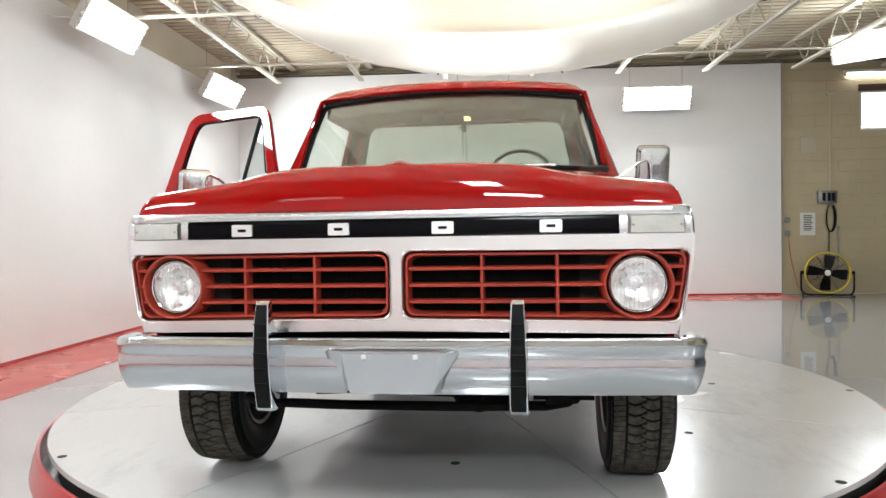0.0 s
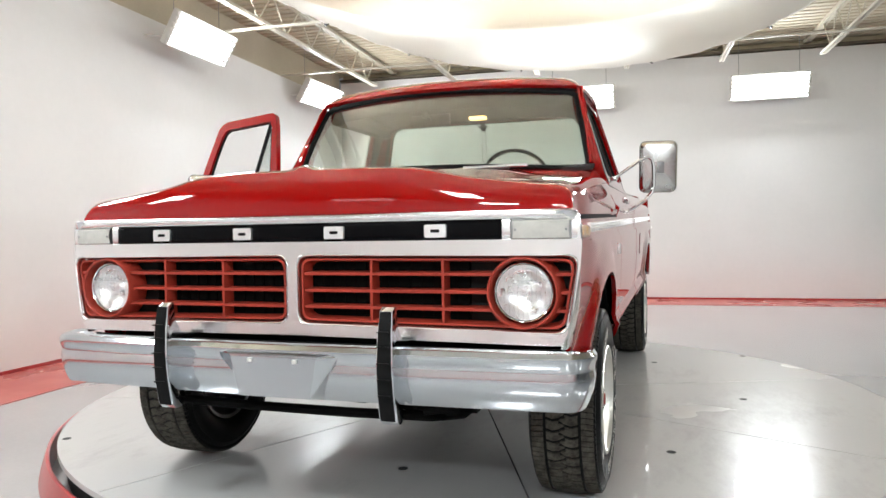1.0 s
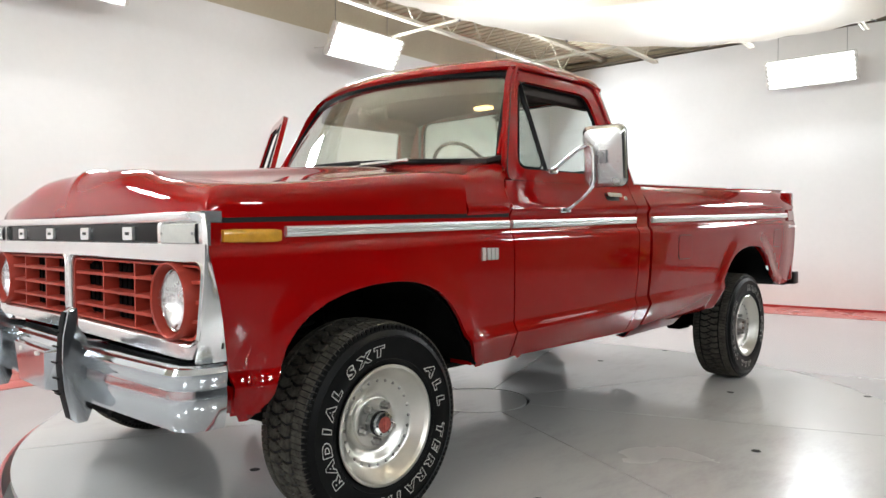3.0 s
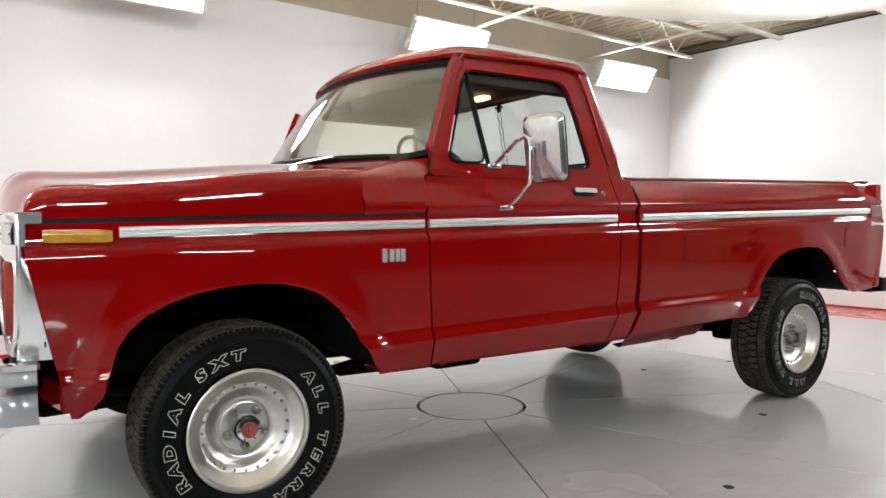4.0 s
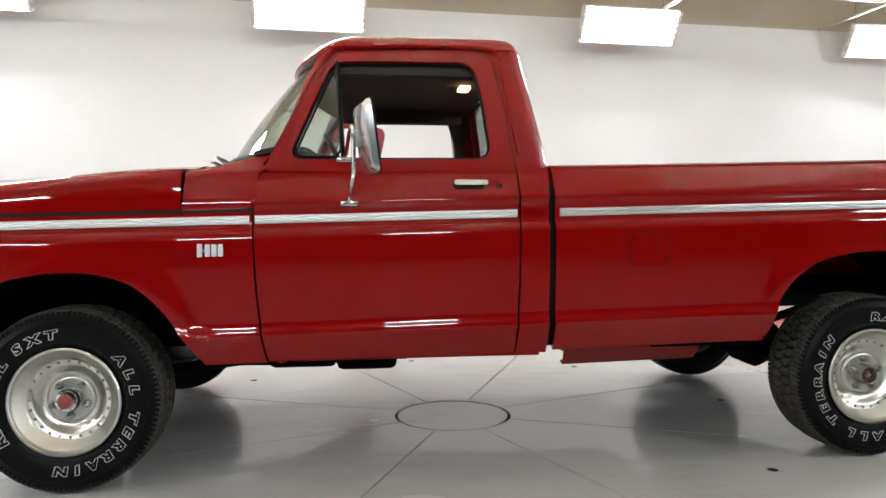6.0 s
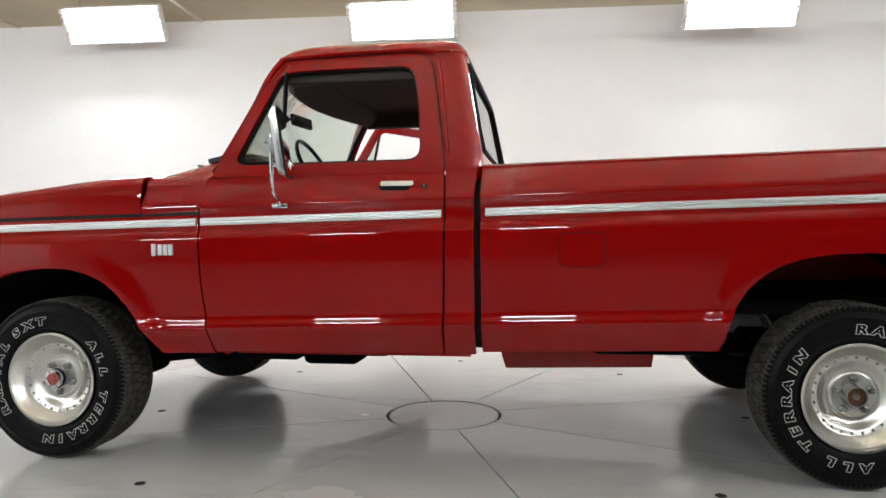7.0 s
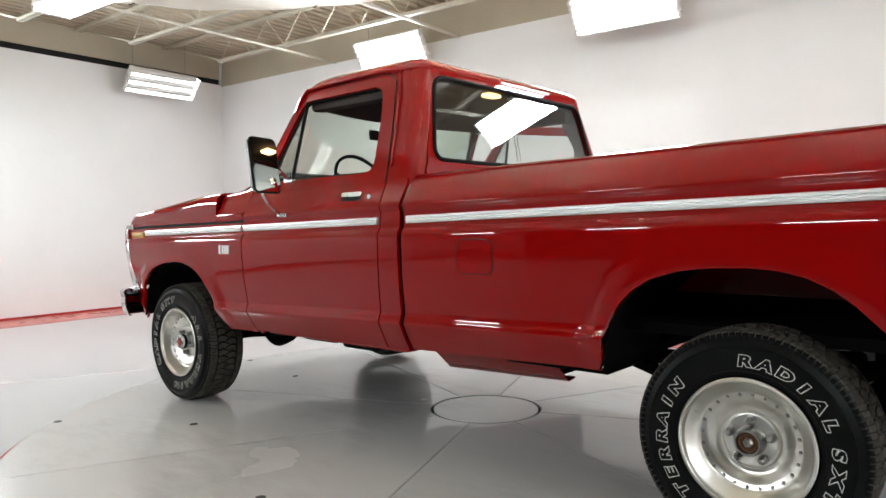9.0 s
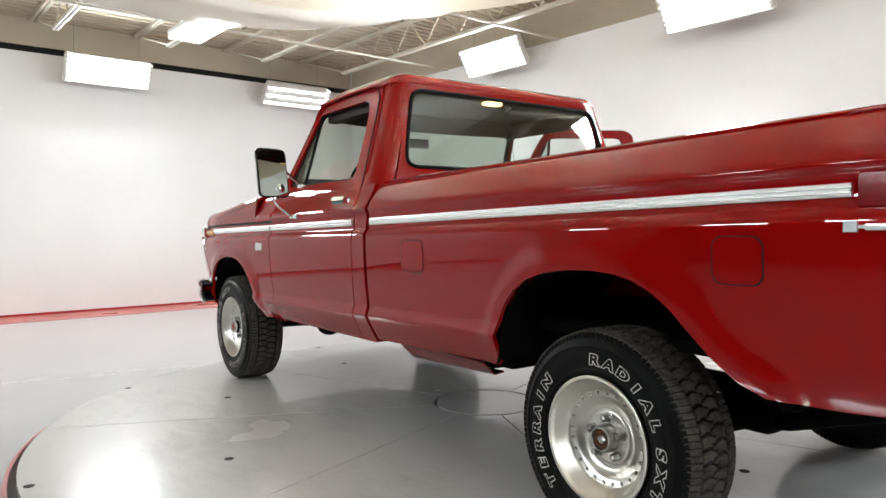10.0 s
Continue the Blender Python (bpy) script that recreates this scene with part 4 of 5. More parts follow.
part("cowl_vent", sheet([[(x, y, max(hood_top(0.9 * x / 0.875, 0.44), 1.327) + 0.006) for x in [-0.50 + 0.050 * k for k in range(21)]] for y in (0.455, 0.485)], thick=0.003), BLACK, truck)
for x0, s in ((-0.42, 1), (0.12, 1)):
    part("wiper", join(pipe([(x0, 0.46, 1.328), (x0 + 0.10, 0.485, 1.338), (x0 + 0.44, 0.500, 1.342)], 0.004, 6), boxed(x0 + 0.05, x0 + 0.46, 0.500, 0.507, 1.340, 1.352)), SATIN, truck, "bright wiper arm and blade")

# windshield with its rubber surround
def shield(u, v):
    """u from -1 to 1 across, v from 0 (foot) to 1 (head)."""
    bx, by, bz = 0.835 * u, 0.482 + 0.328 * u * u, 1.350 - 0.012 * u * u
    tx, ty, tz = 0.742 * u, 0.830 + 0.192 * u * u, 1.794 - 0.024 * u * u
    bow = 0.018 * math.sin(math.pi * v)
    return Vector((bx + (tx - bx) * v, by + (ty - by) * v - bow * 0.7, bz + (tz - bz) * v + bow * 0.6))


part("windshield", sheet([[shield(u / 12, v / 8) for u in range(-12, 13)] for v in range(9)], thick=0.005), SHIELD_GLASS, truck, "clear curved windshield").visible_shadow = False
edge = rounded(1.0, 0.5, 0.07, 5)
fine = []
for (u0, v0), (u1, v1) in zip(edge, edge[1:] + edge[:1]):
    n = max(1, int(max(abs(u1 - u0), abs(v1 - v0)) / 0.08))
    fine += [(u0 + (u1 - u0) * i / n, v0 + (v1 - v0) * i / n) for i in range(n)]
part("windshield_seal", pipe([shield(u, v + 0.5) for u, v in fine], 0.015, 8, closed=True), RUBBER, truck, "black rubber windshield seal")

# pillars beside the windshield
rows = []
for k in range(11):
    v = k / 10
    a = shield(1, v) + Vector((0.004, 0.006, 0.0))
    b = Vector((cab_x(1.30 + 0.50 * v) + 0.002, curve_at([(0, 0.748), (0.06, 0.775), (0.86, 0.972), (1, 1.03)], v), 1.285 + 0.515 * v))
    mid = a * 0.5 + b * 0.5 + Vector((0.012, -0.012, 0.004))
    rows.append([a, a * 0.7 + mid * 0.3 + Vector((0.004, -0.006, 0.002)), mid, b * 0.7 + mid * 0.3 + Vector((0.005, -0.003, 0)), b])
both("windshield_pillar", sheet(rows, thick=0.03), RED, sharp=60)

# roof: a crown that rolls over quickly at all four edges, with rounded rear corners
rows = []
for k in range(41):
    v = 0.5 - 0.5 * math.cos(math.pi * k / 40)
    row = []
    for j in range(-24, 25):
        w = math.sin(math.pi / 2 * j / 24)
        yf = 0.800 + 0.210 * w * w
        yr = 1.853 - 0.060 * max(0.0, (abs(w) - 0.88) / 0.12) ** 2
        y = yf + (yr - yf) * v
        ix = 0.762 * (1 - abs(w))
        rise = 0.068 * (1 - math.exp(-ix / 0.030)) * (1 - math.exp(-(y - yf) / 0.055)) * (1 - math.exp(-(yr - y) / 0.026)) + 0.012 * (1 - w * w) * math.sin(math.pi * min(1.0, v * 1.1))
        row.append((0.762 * w, y, 1.806 + rise))
    rows.append(row)
part("roof", sheet(rows, thick=0.02), RED, truck, "glossy red cab roof", sharp=70)
drip = [(0.845, 0.80, 1.37), (0.803, 0.92, 1.60), (0.778, 0.985, 1.745), (0.769, 1.035, 1.800), (0.770, 1.35, 1.812), (0.768, 1.64, 1.815), (0.762, 1.74, 1.800)]
both("drip_rail", pipe(drip, 0.010, 8), RED)
both("drip_rail_end", pipe([(0.765, 1.715, 1.806), (cab_x(1.78) + 0.006, 1.737, 1.775), (cab_x(1.70) + 0.005, 1.752, 1.70), (cab_x(1.58) + 0.005, 1.768, 1.58), (cab_x(1.45) + 0.004, 1.783, 1.45), (cab_x(1.33) + 0.002, 1.798, 1.335)], 0.006, 8), RED)
part("header_trim", sheet([[(0.715 * u / 8, y + 0.165 * (u / 8) ** 2, z - 0.010 * (u / 8) ** 2) for u in range(-8, 9)] for y, z in ((0.850, 1.775), (0.868, 1.732), (0.895, 1.714), (0.925, 1.722), (0.99, 1.775), (1.03, 1.802))], thick=0.006), HEADLINER, truck, "grey-brown windshield header trim")
part("headliner", sheet([[(0.735 * u / 6, 0.845 + 0.17 * (u / 6) ** 2 + (0.985 - 0.17 * (u / 6) ** 2) * v / 8, 1.800 - 0.045 * (u / 6) ** 4 + 0.02 * math.sin(math.pi * v / 8)) for u in range(-6, 7)] for v in range(9)], thick=0.01), HEADLINER, truck, "grey-brown headliner")


# rear corners of the cab and rear window
def cab_back(z):
    return curve_at([(1.18, 1.930), (1.27, 1.935), (1.36, 1.930), (1.76, 1.856), (1.84, 1.846)], z)


rows = []
for z in (1.235, 1.27, 1.30, 1.36, 1.42, 1.50, 1.58, 1.66, 1.71, 1.75, 1.785, 1.815):
    xs, yb = cab_x(z), cab_back(z)
    yd = curve_at([(1.24, 1.791), (1.58, 1.746), (1.765, 1.712), (1.803, 1.645), (1.83, 1.62)], z)
    row = [(xs, yd + (yb - 0.085 - yd) * t, z) for t in (0, 0.5, 1.0)]
    row += [(xs - 0.085 + 0.085 * math.cos(a), yb - 0.085 + 0.085 * math.sin(a), z) for a in [radians(15 * k) for k in range(1, 7)]]
    rows.append(row)
both("cab_pillar", sheet(rows, thick=0.02), RED, "broad red rear cab pillar", sharp=60)
REAR_OUT = [(-0.845, 1.20), (0.845, 1.20), (0.676, 1.824), (-0.676, 1.824)]
REAR_HOLE = softened([(-0.757, 1.368), (0.757, 1.368), (0.668, 1.774), (-0.668, 1.774)], 0.075, 6)
part("rear_panel", ring(REAR_OUT, REAR_HOLE, lambda u, v: (u, cab_back(v), v), -0.02), RED, truck, sharp=60)
part("rear_inner_trim", ring([(-0.80, 1.24), (0.80, 1.24), (0.69, 1.80), (-0.69, 1.80)], REAR_HOLE, lambda u, v: (u, cab_back(v) - 0.03, v), 0.006), CAB_TRIM, truck)
part("rear_window", slab(REAR_HOLE, lambda u, v, q: (u, cab_back(v) - 0.008 - q, v), 0.004), GLASS, truck, "clear rear window").visible_shadow = False
part("rear_window_seal", pipe([(u, cab_back(v) + 0.002, v) for u, v in REAR_HOLE], 0.010, 8, closed=True), RUBBER, truck, "black rubber rear window seal")

# front face: chrome surround with openings, black name panel, grilles
def face_y(x, z):
    """The front of the chrome surround, curving back at the corners."""
    return -0.690 + 0.022 * smooth(0.80, 0.99, abs(x)) ** 2


def face_half(z):
    """Half width of the surround over the height."""
    return curve_at([(0.60, 0.925), (0.655, 0.934), (0.70, 0.944), (0.80, 0.966), (0.92, 0.985), (0.99, 0.991), (1.05, 0.988), (1.08, 0.980), (1.10, 0.970)], z)


def bar_x(x0, x1, z0, z1, lift=0.0, n=40, back=0.07, soft=0.010):
    """A moulded bar across the front between two heights."""
    rows = []
    for k in range(n + 1):
        x = x0 + (x1 - x0) * k / n
        yy = face_y(x, (z0 + z1) / 2) - lift
        rows.append([(x, yy + back, z0), (x, yy + soft, z0), (x, yy + soft * 0.3, z0 + soft * 0.35), (x, yy, z0 + soft), (x, yy, z1 - soft), (x, yy + soft * 0.3, z1 - soft * 0.35), (x, yy + soft, z1), (x, yy + back, z1)])
    return sheet(rows, close=True, cap=True)


def shrunk(loop, d):
    """A loop drawn in by about d on all sides."""
    us, vs = [q[0] for q in loop], [q[1] for q in loop]
    cu, cv, hu, hv = (min(us) + max(us)) / 2, (min(vs) + max(vs)) / 2, (max(us) - min(us)) / 2, (max(vs) - min(vs)) / 2
    return [(cu + (u - cu) * (hu - d) / hu, cv + (v - cv) * (hv - d) / hv) for u, v in loop]


surround = thing("grille_surround", "", "")
surround.parent = truck
tagged(surround, "polished aluminium grille surround")
part("top_bar", bar_x(-0.962, 0.962, 1.064, 1.097), ALU, surround)
OPENING = softened([(0.021, 0.724), (0.946, 0.714), (0.979, 0.952), (0.021, 0.957)], 0.040, 6)
FRAME_OUT = [(0.0, 0.682), (0.925, 0.674), (0.944, 0.71), (0.966, 0.80), (0.985, 0.92), (0.991, 0.99), (0.990, 1.003), (0.0, 1.003)]
# a little proud in the middle of each limb, rolled in at the opening
both("surround_frame", ring(FRAME_OUT, OPENING, lambda u, v: (u, face_y(u, v), v), 0.012, n=260), ALU, parent=surround, sharp=40)
both("opening_lip", sheet([[(u, face_y(u, v) + d, v) for u, v in shrunk(OPENING, k)] for k, d in ((-0.006, 0.002), (-0.002, -0.005), (0.002, -0.002), (0.004, 0.008), (0.004, 0.05))], close=True), ALU, parent=surround, sharp=50)
rows = []
for z in (0.660, 0.68, 0.72, 0.78, 0.84, 0.90, 0.95, 0.99, 1.02, 1.04, 1.055, 1.068, 1.080, 1.090):
    x, y0 = face_half(z), face_y(0.985, z)
    y1 = curve_at(FENDER_FRONT, z) - 0.006
    y1 -= 0.030 * smooth(1.05, 1.09, z)
    xf = min(side_x(y1, z) + 0.001, x + 0.010) - 0.02 * smooth(1.04, 1.09, z)
    rows.append([(x - 0.012, y0 - 0.001, z), (x - 0.003, y0 + 0.001, z), (x + 0.001, y0 + 0.008, z), (x * 0.6 + xf * 0.4 + 0.002, y0 + (y1 - y0) * 0.5, z), (xf + 0.001, y1 - 0.004, z), (xf - 0.006, y1, z), (xf - 0.03, y1, z)])
both("corner_post", sheet(rows), ALU, parent=surround, sharp=50)
for x0, x1 in ((-0.773, -0.747), (0.747, 0.773), (-0.978, -0.960), (0.960, 0.978)):
    part("lamp_post", bar_x(x0, x1, 0.998, 1.068, n=4, back=0.025), ALU, surround)
part("name_panel", bar_x(-0.748, 0.748, 0.998, 1.068, lift=-0.012, soft=0.003, back=0.03), PANEL_BLACK, truck, "black panel with four chrome letter plates")
for k, x in enumerate((-0.548, -0.200, 0.162, 0.525)):
    yy = face_y(x, 1.03) + 0.012
    part("letter_block", slab(rounded(0.037, 0.021, 0.006, 3), lambda u, v, q: (x + u, yy - 0.010 + q, 1.033 + v), 0.012), TRIM, truck, "bright letter plate")
    part("letter_inset", slab(rounded(0.015, 0.005, 0.003, 3), lambda u, v, q: (x + u, yy - 0.0115 + q, 1.033 + v), 0.003), BLACK, truck)
for s in (-1, 1):
    lamp = part("front_marker_lamp", sheet([[(s * (0.868 + 0.090 * a / 8 * f), face_y(0.868 + 0.090 * a / 8, 1.03) + d, 1.033 + 0.030 * b * f)
                                              for a in range(-8, 9)] for d, f, b in ((0.03, 1, -1), (0.002, 1, -1), (-0.006, 0.96, -0.9), (-0.008, 0.93, 0), (-0.006, 0.96, 0.9), (0.002, 1, 1), (0.03, 1, 1))], close=False), WHITE_LENS, truck, "frosted clear front lamp lens")
    part("lamp_gasket", slab(rounded(0.094, 0.034, 0.012), lambda u, v, q: (s * (0.868 + u), face_y(0.868 + u, 1.03) + 0.004 + q, 1.033 + v), 0.02), STEEL, lamp)
    for q in (-1, 1):
        part("lamp_screw", lathe([(0.0001, 0.003), (0.004, 0.002), (0.0045, -0.002)], 8, pose(s * (0.868 + q * 0.077), face_y(0.868 + q * 0.077, 1.03) - 0.009, 1.033, 0, 0, -90)), STEEL, lamp)

LAMP_X = 0.808
for s in (-1, 1):
    g = thing("grille", "", "")
    g.parent = truck
    tagged(g, "orange-red plastic grille with a round headlight")
    gx = lambda x: s * x
    a_loop, b_loop = shrunk(OPENING, 0.010), shrunk(OPENING, 0.017)
    part("grille_frame", sheet([[(gx(u), face_y(u, v) + d, v) for u, v in lp] for lp, d in ((a_loop, 0.065), (a_loop, 0.010), (b_loop, 0.010), (shrunk(OPENING, 0.024), 0.065))], close=True), GRILLE_RED, g)
    for z in (0.780, 0.836, 0.893):
        end = 0.957 + 0.030 * (z - 0.836) / 0.23
        cut = math.sqrt(0.106 ** 2 - (z - 0.836) ** 2)
        for xa, xb in ((0.042, LAMP_X - cut), (LAMP_X + cut, end)):
            rows = []
            for j in range(17):
                x = xa + (xb - xa) * j / 16
                yy = face_y(x, z) + 0.014
                rows.append([(gx(x), yy, z - 0.0048), (gx(x), yy, z + 0.0048), (gx(x), yy + 0.060, z + 0.0085), (gx(x), yy + 0.060, z - 0.0085)])
            part("grille_bar", sheet(rows, close=True, cap=True), GRILLE_RED, g)
    for x in (0.292, 0.545):
        yy = face_y(x, 0.83) + 0.015
        part("grille_upright", sheet([[(gx(x - 0.0045), yy, z), (gx(x + 0.0045), yy, z), (gx(x + 0.009), yy + 0.060, z), (gx(x - 0.009), yy + 0.060, z)] for z in (0.730, 0.836, 0.945)], close=True, cap=True), GRILLE_RED, g)
    # headlight
    at = pose(gx(LAMP_X), face_y(LAMP_X, 0.835), 0.836, 0, 0, -90)
    part("headlight_bezel", lathe([(0.124, -0.075), (0.114, -0.002), (0.112, 0.004), (0.109, 0.005), (0.105, 0.001), (0.101, -0.045)], 56, at), GRILLE_RED, g, "round orange-red headlight bezel")
    at = at @ Matrix.Diagonal((1, 0.965, 0.965, 1))
    part("headlight_ring", lathe([(0.100, -0.040), (0.099, -0.026), (0.096, -0.022), (0.093, -0.024), (0.093, -0.04)], 48, at), CHROME, g)
    part("headlight_bowl", lathe([(0.091, -0.028), (0.080, -0.045), (0.055, -0.062), (0.022, -0.070), (0.018, -0.050), (0.0001, -0.048)], 48, at), REFLECTOR, g, "bright headlight reflector")
    lens = lathe([(0.094, -0.026), (0.080, -0.012), (0.060, -0.004), (0.035, 0.001), (0.0001, 0.003)], 48, at)
    part("headlight_lens", lens, LENS_GLASS, g, "clear glass headlight lens")
    for k in range(-5, 6):
        h = math.sqrt(0.084 ** 2 - (0.015 * k) ** 2)
        part("lens_flute", pipe([at @ Vector((-0.016, 0.015 * k, -h + 2 * h * q / 6)) + Vector((0, -0.010 * math.sin(math.pi * q / 6), 0)) for q in range(7)], 0.0020, 5), LENS_GLASS, g)
    for zz in (-0.03, 0.0, 0.035):
        w = math.sqrt(0.05 ** 2 - zz * zz) if zz else 0.06
        part("lens_band", boxed(-0.014, -0.008, -w, w, zz - 0.006, zz + 0.006, bevel=0.002, m=at), LENS_GLASS, g)
    part("grille_backing", boxed(min(gx(0.03), gx(0.955)), max(gx(0.03), gx(0.955)), -0.60, -0.595, 0.70, 0.96), DARK_GAP, truck)
part("radiator", join(boxed(-0.62, 0.62, -0.625, -0.603, 0.71, 0.955), boxed(-0.9, 0.9, -0.62, -0.60, 0.996, 1.07)), UNDER, truck)
for k in range(30):
    part("radiator_fin", boxed(-0.6 + 0.0405 * k, -0.597 + 0.0405 * k, -0.630, -0.6255, 0.715, 0.95), UNDER, truck)
part("front_valance", sheet([[(x, -0.672 + 0.05 * smooth(0.75, 0.95, abs(x)), z) for x in [-0.93 + 0.093 * k for k in range(21)]] for z in (0.58, 0.62, 0.655)], thick=0.01), BLACK, truck)
part("lower_valance", sheet([[(x, -0.60 + 0.04 * smooth(0.7, 0.95, abs(x)), z) for x in [-0.93 + 0.093 * k for k in range(21)]] for z in (0.50, 0.58)], thick=0.01), RED, truck)

# front bumper
def bumper():
    b = thing("front_bumper", "", "")
    b.parent = truck
    tagged(b, "chrome front bumper with two upright rubber-faced guards")
    prof = [(-0.075, 0.640), (-0.060, 0.662), (-0.030, 0.668), (-0.006, 0.662), (0.004, 0.648), (0.004, 0.634), (-0.002, 0.618), (-0.004, 0.600), (0.000, 0.585), (-0.006, 0.540), (-0.020, 0.500), (-0.028, 0.484), (-0.040, 0.482)]
    rows = []
    n = 240
    steps = [-1 + 2 * k / n for k in range(n + 1)]
    for s in sorted(set(round(v, 4) for v in steps)):
        a = abs(s)
        # plan of the bumper: nearly straight, then wrapped round the corner
        if a < 0.86:
            x, yb, nx, ny = s / 0.86 * 0.93, -0.800 + 0.035 * (a / 0.86) ** 2, 0.0, -1.0
        else:
            t = (a - 0.86) / 0.14
            ang = radians(80 * min(1, t * 1.4))
            x = math.copysign(0.93 + 0.095 * math.sin(ang), s)
            yb = -0.765 + 0.11 * (1 - math.cos(ang)) + 0.11 * max(0, t - 0.55)
            nx, ny = math.copysign(math.sin(ang), s), -math.cos(ang)
        row = []
        for d, z in prof:
            row.append((x + nx * d, yb + ny * d, z))
        rows.append(row)
    part("bumper_bar", sheet(rows, thick=0.006), BUMPER_CHROME, b, "curved greyish chrome bumper bar", sharp=32)
    for x in (-0.42, 0.415):
        side = [(-0.822, 0.812), (-0.840, 0.800), (-0.856, 0.72), (-0.862, 0.62), (-0.856, 0.54), (-0.838, 0.450), (-0.822, 0.434), (-0.800, 0.436), (-0.786, 0.47), (-0.786, 0.60), (-0.792, 0.655), (-0.735, 0.668), (-0.730, 0.688), (-0.792, 0.700), (-0.820, 0.75)]
        wide = lambda z: curve_at([(0.43, 0.031), (0.56, 0.031), (0.70, 0.028), (0.80, 0.023)], z)
        part("bumper_guard", sheet([[(x + q * wide(v), u + r, v - 0.012 * smooth(0.6, 0.8, v)) for u, v in side] for q, r in ((-1, 0.010), (-0.92, 0.002), (-0.8, 0), (0.8, 0), (0.92, 0.002), (1, 0.010))], close=True, cap=True), BUMPER_CHROME, b, "upright chrome bumper guard", sharp=30)
        strip = [(-0.848, 0.800), (-0.856, 0.765), (-0.8605, 0.71), (-0.8665, 0.62), (-0.8605, 0.54), (-0.848, 0.480), (-0.840, 0.447)]
        part("guard_pad", sheet([[(x + q * (wide(z) - 0.006), y + 0.003 * abs(q), z - 0.012 * smooth(0.6, 0.8, z)) for q in (-1, -0.9, 0.9, 1)] for y, z in strip], thick=-0.010), RUBBER, b, "black ribbed rubber pad", sharp=25)
        line = sorted((z, y) for y, z in strip)
        for z in (0.53, 0.58, 0.63, 0.68, 0.725):
            part("pad_rib", boxed(x - 0.020, x + 0.020, curve_at(line, z) - 0.0118, curve_at(line, z) - 0.004, z, z + 0.004), RUBBER, b)
    foot = [(0.205, 0.640), (0.228, 0.632), (0.165, 0.488)]
    head = [(0.166, 0.634), (0.160, 0.626), (0.134, 0.494)]
    yo = lambda z: -0.800 - curve_at([(0.484, -0.028), (0.50, -0.020), (0.54, -0.006), (0.585, 0.0), (0.60, -0.004), (0.64, 0.004)], z)
    lower = foot + [(-x, z) for x, z in reversed(foot)]
    upper = head + [(-x, z) for x, z in reversed(head)]
    bm = bmesh.new()
    a = [bm.verts.new((x, yo(z) + 0.004, z)) for x, z in lower]
    c = [bm.verts.new((x, -0.826 + 0.10 * max(0.0, 0.56 - z), z)) for x, z in upper]
    for k in range(6):
        bm.faces.new((a[k], a[(k + 1) % 6], c[(k + 1) % 6], c[k]))
    bm.faces.new(c)
    bm.faces.new(a[::-1])
    part("plate_mount", bm, BUMPER_CHROME, b, "raised plate mount of the bumper", sharp=10)
    for x in (-0.085, 0.085):
        part("plate_bolt", boxed(x - 0.008, x + 0.008, -0.832, -0.822, 0.609, 0.623, bevel=0.002), WHITE_STEEL, b)
    return b


bumper()
for x in (-0.72, 0.72):
    part("bumper_bracket", boxed(x - 0.03, x + 0.03, -0.72, -0.45, 0.53, 0.60), UNDER, truck)

# side details
for y0, y1, p in ((-0.395, 0.700, truck), (1.957, 4.165, truck)):
    trim_strip(p, y0, y1)
for s in (-1, 1):
    y0, y1 = -0.60, -0.415
    rows = []
    for k in range(9):
        y = y0 + (y1 - y0) * k / 8
        e = 0.86 if k in (0, 8) else 1.0
        rows.append([(s * (side_x(y, 1.02) + d), y, 1.0255 + v * e) for d, v in ((0, -0.020), (0.010, -0.019), (0.014, -0.012), (0.014, 0.012), (0.010, 0.019), (0, 0.020))])
    part("side_marker", sheet(rows, cap=True), AMBER, truck, "amber side marker lamp")
    for k, (a, h, dz) in enumerate(((0.513, 0.026, 0.0), (0.543, 0.024, 0.0), (0.568, 0.024, 0.0), (0.592, 0.024, 0.0))):
        part("badge_plate", slab(rounded(0.0095, h, 0.004, 3), lambda u, v, q: (s * (side_x(a, 0.945) + 0.001 + q), a + u, 0.942 + v), 0.007), TRIM, truck, "bright badge character plate")
    part("badge_bar", boxed(min(s * 0.997, s * 1.000), max(s * 0.997, s * 1.000), 0.508, 0.598, 0.936, 0.946), STEEL, truck)
    for a, w, zc, h in ((2.342, 0.087, 0.932, 0.068), (3.89, 0.07, 0.965, 0.062)):
        f = lambda u, v, q: (s * (side_x(a + u, zc + v) + q), a + u, zc + v)
        part("filler_gap", slab(rounded(w + 0.004, h + 0.0032, 0.032), lambda u, v, q: f(u, v, 0.0012 - q), 0.003), DARK_GAP, truck)
        part("filler_door", slab(rounded(w, h, 0.030), lambda u, v, q: f(u, v, 0.0026 - q), 0.006), RED, truck, "red fuel filler door")
    # rear lamp wrap and name script
    part("tail_lamp", sheet([[(s * (side_x(y, z) + d), y, z) for z, d in ((1.095, 0.0), (1.100, 0.010), (1.14, 0.012), (1.175, 0.010), (1.18, 0.0))] for y in (4.18, 4.19, 4.26, 4.33, 4.35)], cap=True), RED_LENS, truck, "red wrap-round tail lamp lens")
    part("script_badge", join(boxed(min(s * 0.985, s * 0.994), max(s * 0.985, s * 0.994), 4.155, 4.33, 1.048, 1.056), join(boxed(min(s * 0.985, s * 0.996), max(s * 0.985, s * 0.996), 4.155, 4.185, 1.040, 1.066), boxed(min(s * 0.985, s * 0.995), max(s * 0.985, s * 0.995), 4.20, 4.32, 1.044, 1.060, bevel=0.003))), TRIM, truck, "chrome script badge bar")

